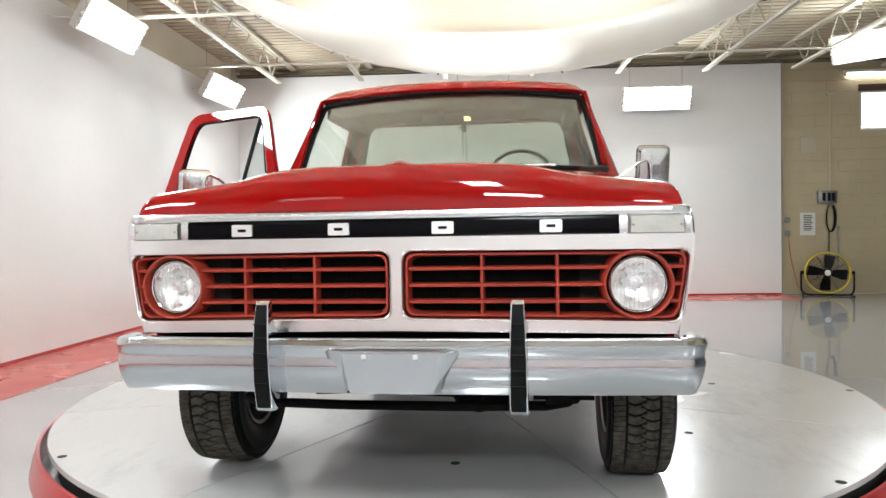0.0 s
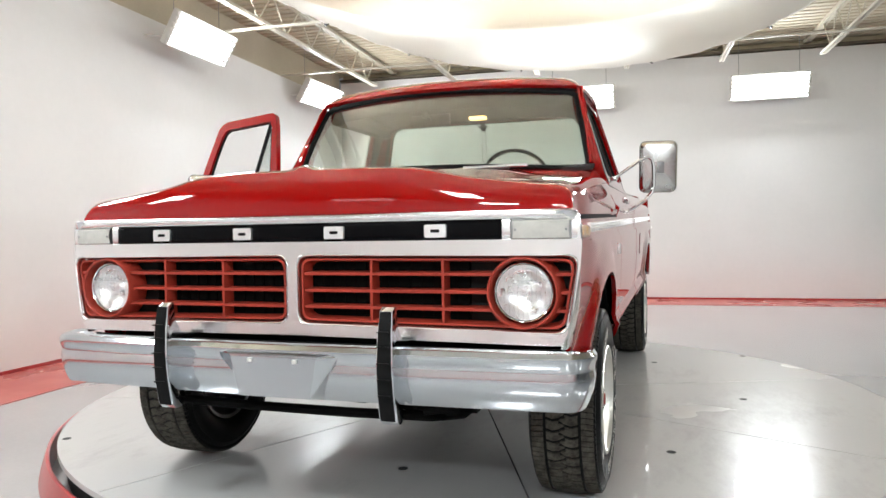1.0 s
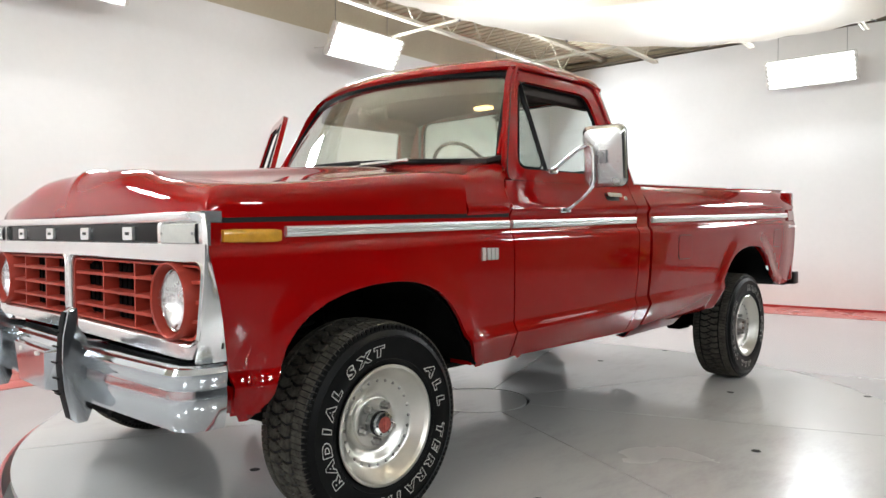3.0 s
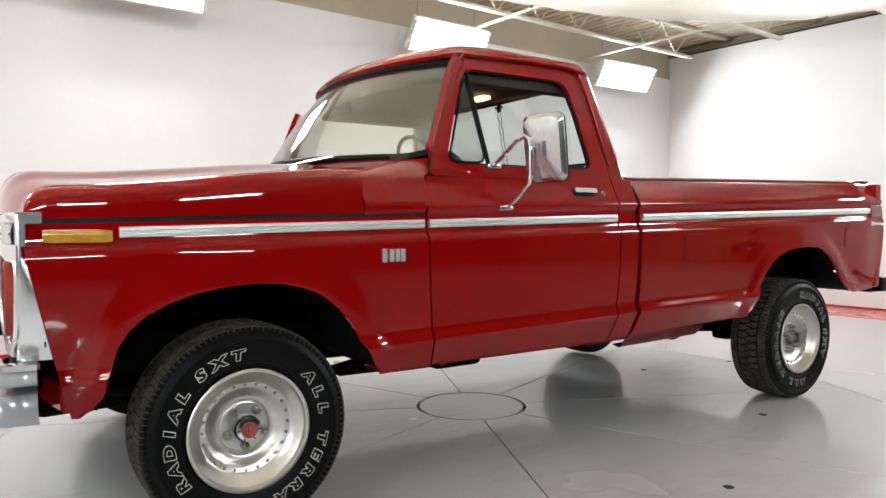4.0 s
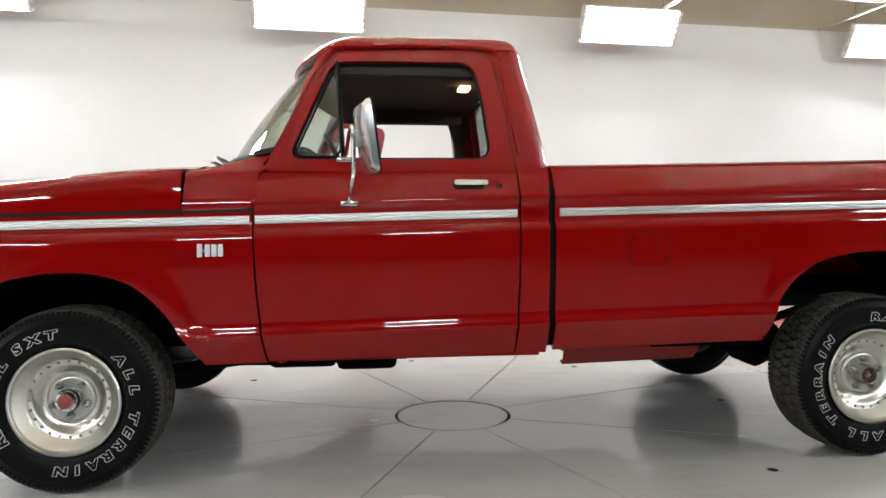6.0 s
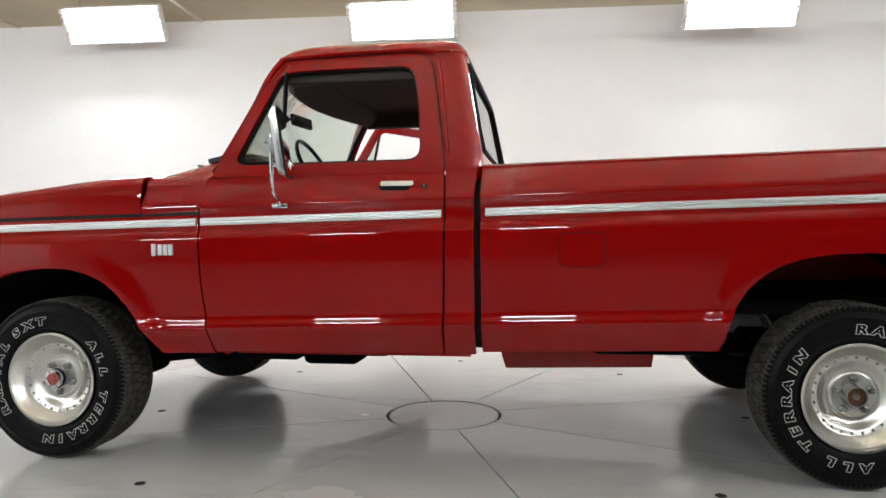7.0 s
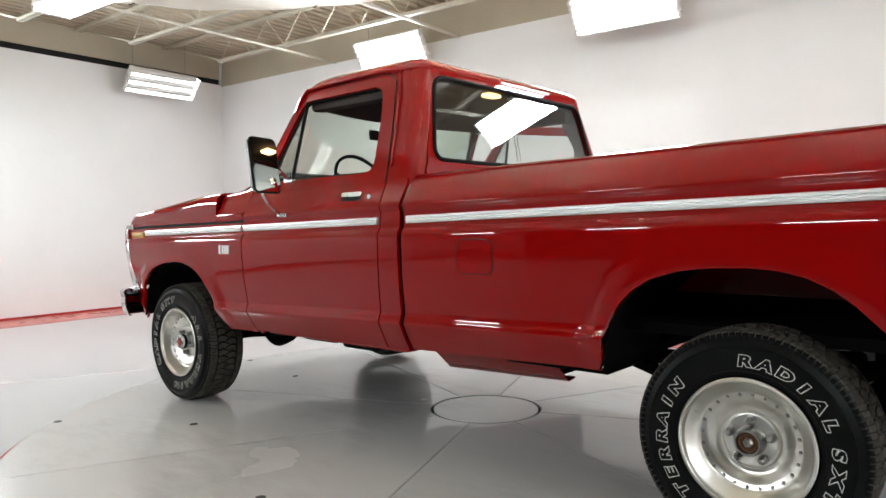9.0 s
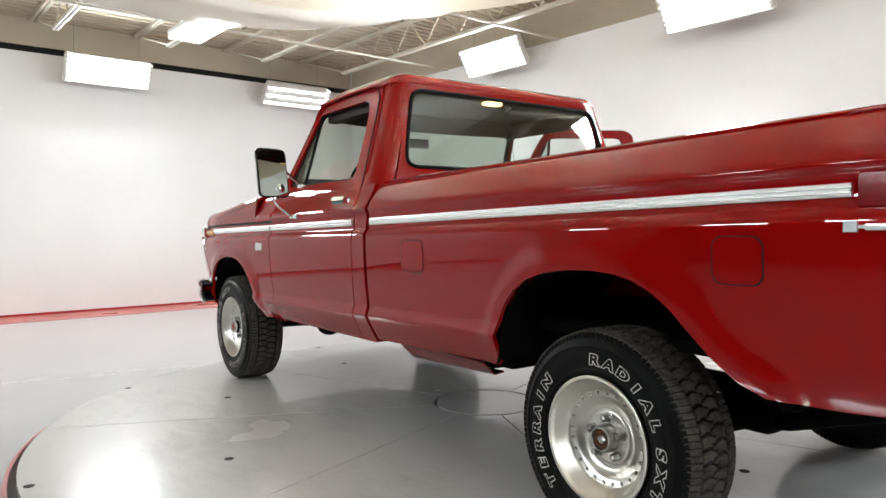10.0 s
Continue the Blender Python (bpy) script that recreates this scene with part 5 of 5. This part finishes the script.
# bed: inner walls, floor, tailgate, top rails
both("bed_rail", sheet([[(side_x(y, 1.256 + rake(y)) + 0.002, y, 1.255 + rake(y)), (0.875, y, 1.262 + rake(y)), (0.815, y, 1.262 + rake(y)), (0.808, y, 1.245 + rake(y)), (0.808, y, 0.99)] for y in [1.938 + 0.2405 * k for k in range(11)]], thick=0.008), RED, "red bed rail", sharp=40)
part("bed_front", boxed(-0.90, 0.90, 1.94, 1.965, 0.62, 1.27, bevel=0.006), RED, truck)
part("bed_floor", boxed(-0.44, 0.44, 1.965, 4.30, 0.74, 0.80), RED, truck)
for s in (-1, 1):
    span = lambda a, b: sorted((s * a, s * b))
    for y0, y1 in ((1.965, 2.80), (4.00, 4.30)):
        part("bed_side_floor", boxed(*span(0.44, 0.806), y0, y1, 0.74, 0.80), RED, truck)
    house = part("wheelhouse", boxed(*span(0.455, 0.806), 2.80, 4.00, 0.955, 0.985, bevel=0.01), RED, truck, "red wheelhouse box in the bed")
    part("inner_wall", boxed(*span(0.44, 0.455), 2.80, 4.00, 0.78, 0.98), RED, house)
    for y in (2.80, 3.985):
        part("end_wall", boxed(*span(0.455, 0.806), y, y + 0.015, 0.78, 0.955), RED, house)
part("tailgate", boxed(-0.83, 0.83, 4.30, 4.345, 0.76, 1.325, bevel=0.008), RED, truck, "red tailgate")
for s in (-1, 1):
    part("tail_post", boxed(min(s * 0.80, s * 0.962), max(s * 0.80, s * 0.962), 4.28, 4.352, 0.63, 1.318, bevel=0.012), RED, truck)
rb = part("rear_bumper", boxed(-0.90, 0.90, 4.37, 4.50, 0.58, 0.70, bevel=0.012), BLACK, truck, "black rear step bumper")
for s in (-1, 1):
    part("bumper_end", boxed(min(s * 0.90, s * 0.965), max(s * 0.90, s * 0.965), 4.375, 4.49, 0.59, 0.69, bevel=0.01), BLACK, rb)
part("side_tank_skirt", sheet([[(x, y0 + (2.637 - y0) * k / 4, z + 0.015 * k / 4) for k in range(5)] for x, z, y0 in ((0.885, 0.53, 2.005), (0.835, 0.481, 2.012), (0.775, 0.421, 2.024), (0.765, 0.418, 2.026), (0.72, 0.425, 2.03))], thick=0.006), RED, truck, "red sheet guard below the bed side", sharp=30)
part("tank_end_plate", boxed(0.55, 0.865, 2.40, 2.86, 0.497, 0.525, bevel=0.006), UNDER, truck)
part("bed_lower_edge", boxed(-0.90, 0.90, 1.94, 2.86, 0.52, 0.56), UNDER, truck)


# ---- wheels ----
def letters(text, size, mat, parent, place, name, label=""):
    """Outlined raised letters, one mesh for each, laid out by place(x, y, z) from flat letters."""
    made = []
    for k, ch in enumerate(text):
        if ch == " ":
            continue
        cu = bpy.data.curves.new("glyph", "FONT")
        cu.body, cu.size, cu.align_x = ch, size, "CENTER"
        cu.fill_mode, cu.bevel_depth, cu.bevel_resolution, cu.resolution_u = "NONE", 0.0012, 0, 3
        cu.offset = 0.0032
        tmp = new("glyph", cu)
        bpy.context.view_layer.update()
        me = bpy.data.meshes.new_from_object(tmp.evaluated_get(bpy.context.evaluated_depsgraph_get()))
        bpy.data.objects.remove(tmp)
        for v in me.vertices:
            v.co = place(k, v.co)
        me.name = name
        me.materials.clear()
        me.materials.append(mat)
        o = new(name, me)
        o.parent = parent
        if label:
            tagged(o, label)
        made.append(o)
    return made


def tyre_mesh():
    prof = [(0.196, 0.085), (0.204, 0.108), (0.214, 0.116), (0.222, 0.119), (0.235, 0.127), (0.262, 0.134), (0.290, 0.137), (0.318, 0.133), (0.322, 0.1345), (0.330, 0.130), (0.345, 0.121), (0.359, 0.109), (0.3645, 0.092), (0.366, 0.07)]
    full = prof + [(0.3665, 0.03), (0.3665, -0.03)] + [(r, -x) for r, x in reversed(prof)]
    return lathe([(r, x * 0.95) for r, x in full], 72)


def tread_mesh(shoulder):
    """The crown's interlocking blocks between two slotted shoulder rows; or the lugs that reach down the sides."""
    verts, faces = [], []

    def prism(outline, r0, r1, drop=lambda x: 0.0):
        """A block over an outline of (angle, x), a little smaller at its head."""
        ca, cx = sum(p[0] for p in outline) / len(outline), sum(p[1] for p in outline) / len(outline)
        base, n = len(verts), len(outline)
        for r, f in ((r0, 1.0), (r1, 0.94)):
            for a, x in outline:
                a, x = ca + (a - ca) * f, cx + (x - cx) * f
                rr = r - drop(x)
                verts.append((x, rr * math.cos(a), rr * math.sin(a)))
        faces.append([base + n + i for i in range(n)])
        for i in range(n):
            j = (i + 1) % n
            faces.append([base + i, base + j, base + n + j, base + n + i])

    n = 54
    step = 2 * math.pi / n
    hook = [(0.03, -0.058), (0.80, -0.058), (0.98, -0.034), (0.84, -0.010), (0.56, 0.010), (0.40, 0.006), (0.34, -0.012), (0.06, -0.010), (0.20, -0.034)]
    for k in range(n):
        a = k * step
        stretch = 1 + 0.05 * math.sin(5 * a)
        if shoulder:
            for s in (-1, 1):
                off = (0.25 if s > 0 else 0.75) * step
                for b, w in ((0.02, 0.40), (0.50, 0.42)):
                    y0, y1 = sorted((s * 0.106, s * 0.1165))
                    lip = a + off + b * step
                    prism([(lip, y0), (lip + w * step, y0), (lip + w * step * 0.96, y1), (lip + 0.02 * step, y1)], 0.350, 0.3665, lambda x: 0.010 * smooth(0.106, 0.1165, abs(x)))
            continue
        for s in (-1, 1):
            off = 0.0 if s < 0 else 0.52
            prism([(a + (off + u * stretch) * step, -x * s) for u, x in hook], 0.358, 0.3735)
            x0, x1 = sorted((s * 0.066, s * 0.111))
            lean = 0.10 * s
            for b, w in ((0.0, 0.43), (0.49, 0.44)):
                o = off + 0.25 + b
                prism([((o) * step + a, x0), ((o + w) * step + a, x0), ((o + w + lean) * step + a, x1), ((o + lean) * step + a, x1)], 0.352, 0.3728, lambda x: 0.006 * smooth(0.070, 0.111, abs(x)))
    me = bpy.data.meshes.new("tread")
    me.from_pydata(verts, [], faces)
    me.materials.append(TYRE if shoulder else TREAD)
    return me


def wheel(front):
    w = thing("wheel", "", "")
    w.parent = truck
    tagged(w, "aluminium wheel with white-lettered all-terrain tyre")
    tyre = part("tyre", tyre_mesh(), TYRE, w, "black all-terrain tyre with outlined white letters")
    for name, me, text in (("tread", TREAD_MESH, "dusty blocky tread"), ("shoulder_tread", LUG_MESH, "black lugged tyre shoulder")):
        tr = new(name, me)
        tr.parent = tyre
        tagged(tr, text, kind="stuff")
    for r in (0.240, 0.320):
        part("sidewall_rib", lathe([(r - 0.0015, 0.121 if r < 0.3 else 0.1255), (r, 0.1235 if r < 0.3 else 0.129), (r + 0.0015, 0.123 if r < 0.3 else 0.126)], 72), TYRE, tyre)
    for text, mid, pitch in (("RADIAL", 180, 13.2), ("SXT", 114, 14.5), ("ALL", 24, 14.0), ("TERRAIN", -53, 13.2)):
        def place(k, c, text=text, mid=mid, pitch=pitch):
            a = radians(mid - (k - (len(text) - 1) / 2) * pitch)
            # letters stand with their feet to the wheel's middle
            r = 0.259 + c.y * 1.0
            t = a - (c.x * 1.45 + c.y * 0.18) / 0.277
            return Vector((0.1300 + c.z * 0.6 - 0.012 * abs((r - 0.285) / 0.03) ** 2 * 0.12, r * math.cos(t), r * math.sin(t)))
        letters(text, 0.047, WHITE_LETTER, tyre, place, "tyre_letter")
    rim = part("rim", lathe([(0.206, 0.080), (0.212, 0.112), (0.2185, 0.119), (0.2185, 0.125), (0.215, 0.128), (0.207, 0.127), (0.203, 0.122), (0.2015, 0.117), (0.197, 0.112), (0.190, 0.104), (0.180, 0.092), (0.172, 0.083), (0.167, 0.078), (0.163, 0.0745),
                             (0.158, 0.072), (0.148, 0.0695), (0.136, 0.063), (0.124, 0.055), (0.112, 0.0485), (0.102, 0.045), (0.096, 0.0455), (0.0925, 0.049), (0.090, 0.0535), (0.086, 0.0555), (0.080, 0.056), (0.040, 0.056)], 72), WHEEL_ALU, w, "dished machined aluminium wheel", sharp=28)
    part("rim_barrel", lathe([(0.204, 0.085), (0.196, -0.10), (0.206, -0.115), (0.19, -0.11), (0.18, 0.03), (0.01, 0.028)], 48), STEEL, w)
    rivet = lathe([(0.0001, 0.005), (0.004, 0.0045), (0.0065, 0.001), (0.007, -0.003)], 8)
    me = None
    for k in range(24):
        a = 2 * math.pi * k / 24
        if me is None:
            o = part("rivet", rivet, NUT, rim)
            me = o.data
        else:
            o = new("rivet", me)
            o.parent = rim
        o.location = (0.0715, 0.1545 * math.cos(a), 0.1545 * math.sin(a))
    nut = lathe([(0.0001, 0.036), (0.008, 0.035), (0.013, 0.029), (0.014, 0.004), (0.0185, 0.003), (0.0185, -0.001)], 6)
    me = None
    for k in range(5):
        a = 2 * math.pi * k / 5 + radians(54 if front else 69)
        if me is None:
            o = part("lug_nut", nut, NUT, rim)
            me = o.data
        else:
            o = new("lug_nut", me)
            o.parent = rim
        o.location = (0.055, 0.0685 * math.cos(a), 0.0685 * math.sin(a))
    if front:
        part("locking_hub", lathe([(0.052, 0.030), (0.050, 0.045), (0.044, 0.050), (0.044, 0.080), (0.046, 0.084)], 32), STEEL, w, "grey locking hub")
        part("hub_band", lathe([(0.046, 0.082), (0.047, 0.086), (0.047, 0.094), (0.044, 0.098)], 32), BLACK, w)
        part("hub_face", lathe([(0.044, 0.096), (0.042, 0.108), (0.030, 0.111), (0.028, 0.107), (0.0001, 0.107)], 32), CHROME, w)
        part("hub_dial", join(lathe([(0.028, 0.106), (0.026, 0.110), (0.0001, 0.110)], 24), boxed(0.108, 0.116, -0.004, 0.004, -0.022, 0.022, bevel=0.001)), HUB_RED, w, "faded red hub dial")
        for k in range(6):
            a = 2 * math.pi * k / 6
            part("hub_screw", lathe([(0.0001, 0.003), (0.003, 0.003), (0.003, -0.002)], 6, pose(0.109, 0.036 * math.cos(a), 0.036 * math.sin(a))), BLACK, w)
    else:
        part("axle_end", lathe([(0.050, 0.030), (0.048, 0.082), (0.044, 0.090), (0.038, 0.088), (0.034, 0.066)], 32), NUT, w, "bright axle end")
        part("axle_flange", lathe([(0.044, 0.052), (0.044, 0.094), (0.041, 0.099), (0.036, 0.099), (0.034, 0.094), (0.034, 0.080)], 36), NUT, w, "bright projecting axle collar")
        part("flange_face", lathe([(0.034, 0.082), (0.031, 0.090), (0.025, 0.090), (0.023, 0.084), (0.0001, 0.084)], 30), RUST, w, "rusty axle flange face")
        part("axle_nut", lathe([(0.017, 0.083), (0.017, 0.091), (0.013, 0.095), (0.006, 0.095), (0.005, 0.092), (0.0001, 0.092)], 6), NUT, w)
    return w


TREAD_MESH, LUG_MESH = tread_mesh(False), tread_mesh(True)
shrink = Matrix.Diagonal((1.0, 0.966, 0.966, 1.0))
TRACKS = {True: 0.870, False: 0.848}
for front, y in ((True, 0.0), (False, 3.378)):
    w = wheel(front)
    w.matrix_basis = pose(TRACKS[front], y, 0.362, 0 if front else -123, 0, 0) @ shrink
    c = copy_thing(w, pose(-TRACKS[front], y, 0.362, 30, 0, 180) @ shrink)

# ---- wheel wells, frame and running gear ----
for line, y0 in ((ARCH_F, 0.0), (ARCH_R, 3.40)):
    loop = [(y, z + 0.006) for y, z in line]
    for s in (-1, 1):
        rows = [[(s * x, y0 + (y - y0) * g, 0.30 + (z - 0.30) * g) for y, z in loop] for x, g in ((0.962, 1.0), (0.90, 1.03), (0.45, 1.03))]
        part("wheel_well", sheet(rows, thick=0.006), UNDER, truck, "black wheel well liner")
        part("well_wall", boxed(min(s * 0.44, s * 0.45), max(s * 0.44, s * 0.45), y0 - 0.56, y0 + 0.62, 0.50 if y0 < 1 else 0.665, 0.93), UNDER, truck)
for s in (-1, 1):
    x0, x1 = sorted((s * 0.36, s * 0.43))
    rise = lambda y: 0.13 * smooth(2.62, 2.95, y) - 0.05 * smooth(3.85, 4.15, y)
    part("frame_rail", sheet([[(x, y, z + rise(y)) for x, z in ((x0, 0.50), (x1, 0.50), (x1, 0.62), (x0, 0.62))] for y in [-0.66, 2.55] + [2.62 + 0.06 * k for k in range(27)] + [4.3]], close=True, cap=True), UNDER, truck, "black chassis rail")
    part("leaf_spring", pipe([(s * 0.47, 2.72, 0.50), (s * 0.47, 3.05, 0.40), (s * 0.47, 3.38, 0.37), (s * 0.47, 3.75, 0.42), (s * 0.47, 4.1, 0.53)], 0.028, 8), UNDER, truck)
    part("radius_arm", pipe([(s * 0.50, 0.05, 0.36), (s * 0.45, 0.55, 0.41), (s * 0.40, 0.95, 0.46)], 0.026, 8), UNDER, truck, "black radius arm")
    part("radius_bushing", boxed(*sorted((s * 0.35, s * 0.46)), 0.90, 1.06, 0.42, 0.52, bevel=0.015), UNDER, truck)
    part("shock_absorber", pipe([(s * 0.55, 0.10, 0.38), (s * 0.50, 0.14, 0.84)], 0.03, 10), UNDER, truck)
    part("coil_spring", pipe([(s * 0.50 + 0.055 * math.cos(0.6 * k), -0.02 + 0.055 * math.sin(0.6 * k), 0.44 + 0.0045 * k) for k in range(84)], 0.009, 6), UNDER, truck)
part("front_axle", join(pipe([(-0.70, 0, 0.372), (-0.2, 0, 0.36), (0.25, 0, 0.36), (0.70, 0, 0.372)], 0.042, 12), lathe([(0.03, -0.14), (0.09, -0.1), (0.13, 0.0), (0.09, 0.1), (0.03, 0.14)], 16, pose(0.22, 0, 0.36, 0, 0, 90))), UNDER, truck, "black front axle")
part("rear_axle", join(pipe([(-0.72, 3.378, 0.372), (0.72, 3.378, 0.372)], 0.045, 12), lathe([(0.03, -0.16), (0.10, -0.12), (0.15, 0.0), (0.10, 0.12), (0.03, 0.16)], 18, pose(0, 3.378, 0.372, 0, 0, 90))), UNDER, truck, "black rear axle")
part("transfer_case_guard", join(boxed(0.34, 0.60, 0.72, 1.02, 0.395, 0.48, bevel=0.025), join(boxed(0.30, 0.56, 1.02, 1.30, 0.37, 0.48, bevel=0.03), pipe([(0.62, 0.50, 0.44), (0.60, 0.80, 0.43), (0.58, 1.45, 0.45)], 0.02, 8))), UNDER, truck)
for x in (-0.47, 0.47):
    part("spring_plate", join(boxed(x - 0.06, x + 0.06, 3.29, 3.46, 0.30, 0.44, bevel=0.02), join(pipe([(x + 0.02, 3.44, 0.34), (x + 0.02, 3.60, 0.40), (x, 3.78, 0.62)], 0.035, 10), boxed(x - 0.05, x + 0.05, 3.50, 3.72, 0.37, 0.48, bevel=0.03))), UNDER, truck, "black spring clamp and shock mount")
part("drive_shaft", pipe([(0.0, 1.35, 0.47), (0, 3.25, 0.40)], 0.038, 12), UNDER, truck)
part("gearbox", join(boxed(-0.17, 0.17, 0.5, 1.35, 0.40, 0.62, bevel=0.04), boxed(-0.05, 0.28, 1.0, 1.4, 0.36, 0.58, bevel=0.04)), UNDER, truck)
part("oil_pan", boxed(-0.16, 0.16, -0.35, 0.35, 0.43, 0.66, bevel=0.04), UNDER, truck)
part("tie_rod", join(pipe([(-0.62, -0.16, 0.40), (0.62, -0.16, 0.40)], 0.014, 8), pipe([(-0.45, -0.58, 0.47), (0.2, -0.55, 0.44), (0.55, -0.20, 0.42)], 0.016, 8)), UNDER, truck)
part("sway_bar", pipe([(-0.60, -0.30, 0.43), (-0.58, -0.58, 0.42), (-0.50, -0.66, 0.425), (-0.2, -0.665, 0.42), (0.2, -0.665, 0.42), (0.50, -0.66, 0.425), (0.58, -0.58, 0.42), (0.60, -0.30, 0.43)], 0.017, 8), UNDER, truck, "black sway bar")
part("steering_box", boxed(0.28, 0.42, -0.62, -0.40, 0.40, 0.56, bevel=0.03), UNDER, truck)
part("skid_plate", sheet([[(x, y, z + 0.012 * math.cos(4 * x)) for x in [-0.34 + 0.068 * k for k in range(11)]] for y, z in ((-0.60, 0.47), (-0.52, 0.425), (-0.36, 0.41), (-0.18, 0.42))], thick=0.006), UNDER, truck)
part("cross_member", boxed(-0.43, 0.43, 1.10, 1.22, 0.47, 0.53, bevel=0.01), UNDER, truck)
part("front_cross_member", boxed(-0.43, 0.43, -0.62, -0.50, 0.49, 0.60, bevel=0.01), UNDER, truck)
part("tow_hook", join(pipe([(0.50, -0.74, 0.46), (0.56, -0.75, 0.47), (0.60, -0.72, 0.46), (0.56, -0.69, 0.45)], 0.012, 6), boxed(0.46, 0.66, -0.70, -0.56, 0.455, 0.50)), UNDER, truck)
part("exhaust", join(pipe([(-0.3, 0.4, 0.46), (-0.32, 2.2, 0.45), (-0.34, 2.8, 0.48)], 0.028, 8), pipe([(-0.32, 1.5, 0.45), (-0.32, 2.1, 0.45)], 0.085, 12)), UNDER, truck)
part("fuel_tank", boxed(0.46, 0.77, 2.05, 2.625, 0.445, 0.60, bevel=0.03), UNDER, truck)
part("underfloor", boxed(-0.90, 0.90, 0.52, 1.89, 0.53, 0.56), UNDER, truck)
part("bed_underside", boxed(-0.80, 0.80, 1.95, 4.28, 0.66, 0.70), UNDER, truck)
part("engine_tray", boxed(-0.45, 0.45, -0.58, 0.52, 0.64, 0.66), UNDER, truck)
both("rocker", boxed(0.80, 0.912, 0.53, 1.885, 0.485, 0.53), RED)
both("roof_rail_trim", boxed(0.66, 0.735, 1.02, 1.78, 1.69, 1.80, bevel=0.015), HEADLINER)

# ---- cab interior ----
part("bulkhead", boxed(-0.80, 0.80, 0.60, 0.63, 0.56, 1.27), INTERIOR, truck)
dash = part("dashboard", sheet([[(x, y, z) for x in [-0.86 + 0.086 * k for k in range(21)]] for y, z in ((0.70, 1.345), (0.80, 1.366), (0.92, 1.362), (0.965, 1.33), (0.955, 1.16), (0.90, 1.08))], thick=0.02), INTERIOR, truck, "dark dashboard")
part("instrument_hood", boxed(0.16, 0.70, 0.86, 1.0, 1.27, 1.352, bevel=0.02), INTERIOR, dash)
sw = Matrix.Translation((0.40, 1.06, 1.305)) @ Matrix.Rotation(radians(-62), 4, "X")
wheel_o = part("steering_wheel", pipe([sw @ Vector((0.19 * math.cos(2 * math.pi * k / 40), 0.19 * math.sin(2 * math.pi * k / 40), 0)) for k in range(40)], 0.0105, 8, closed=True), BLACK, truck, "thin black steering wheel")
part("wheel_hub", lathe([(0.0001, 0.03), (0.05, 0.02), (0.06, -0.02), (0.03, -0.06), (0.02, -0.2)], 20, sw @ pose(0, 0, -0.03, 0, -90, 0)), BLACK, wheel_o)
for a in (200, 340, 90):
    part("wheel_spoke", pipe([sw @ Vector((0.04 * math.cos(radians(a)), 0.04 * math.sin(radians(a)), -0.02)), sw @ Vector((0.185 * math.cos(radians(a)), 0.185 * math.sin(radians(a)), 0))], 0.008, 6), BLACK, wheel_o)
part("column", pipe([sw @ Vector((0, 0, -0.05)), sw @ Vector((0, 0, -0.30))], 0.03, 10), BLACK, wheel_o)
seat = part("bench_seat", join(boxed(-0.72, 0.72, 1.18, 1.72, 0.80, 0.96, bevel=0.04), boxed(-0.72, 0.72, 1.62, 1.80, 0.92, 1.27, bevel=0.05)), SEAT, truck, "dark red vinyl bench seat")
for x in (-0.48, 0.0, 0.48):
    part("seat_piping", pipe([(x, 1.20, 0.963), (x, 1.60, 0.963), (x, 1.64, 1.24)], 0.006, 6), INTERIOR, seat)
part("cab_floor", boxed(-0.88, 0.88, 0.63, 1.88, 0.565, 0.58), INTERIOR, truck)
part("cab_rear_trim", boxed(-0.80, 0.80, 1.865, 1.885, 0.58, 1.33), SEAT, truck)
both("cab_inner_pillar", sheet([[(cab_x(z) - 0.035, y, z) for y in (1.76 if z < 1.6 else 1.70, 1.80, 1.83)] for z in (1.27, 1.4, 1.55, 1.70, 1.79)], thick=0.01), CAB_TRIM)
im = part("rear_view_mirror", boxed(-0.12, 0.12, -0.012, 0.012, -0.033, 0.033, bevel=0.01, m=pose(-0.02, 0.822, 1.640, 8, 0, -6)), BLACK, truck, "black interior rear-view mirror")
part("mirror_face", boxed(-0.112, 0.112, 0.0125, 0.014, -0.027, 0.027, m=pose(-0.02, 0.822, 1.640, 8, 0, -6)), MIRROR, im)
part("mirror_stem", join(pipe([(-0.02, 0.815, 1.642), (-0.02, 0.775, 1.655), (-0.02, 0.745, 1.660)], 0.008, 6), lathe([(0.0001, 0.008), (0.018, 0.006), (0.022, -0.004)], 14, pose(-0.02, 0.738, 1.660, 0, 0, 90))), BLACK, im)
part("dome_lamp", boxed(-0.055, 0.055, -0.03, 0.03, -0.012, 0.008, bevel=0.006, m=pose(0, 1.70, 1.785)), DOME, truck, "lit warm dome lamp")
hg = part("window_charm", join(boxed(-0.016, 0.016, 1.826, 1.838, 1.715, 1.768, bevel=0.004), boxed(-0.034, 0.034, 1.824, 1.836, 1.735, 1.75, bevel=0.004)), BLACK, truck, "small black hanging charm")
for dx in (-0.012, 0.014):
    part("charm_cord", pipe([(dx * 0.4, 1.834, 1.72)] + [(dx + 0.006 * math.sin(2.4 * k + 40 * dx), 1.836 + 0.0055 * k, 1.69 - 0.032 * k) for k in range(10)], 0.0022, 5), BLACK, hg)
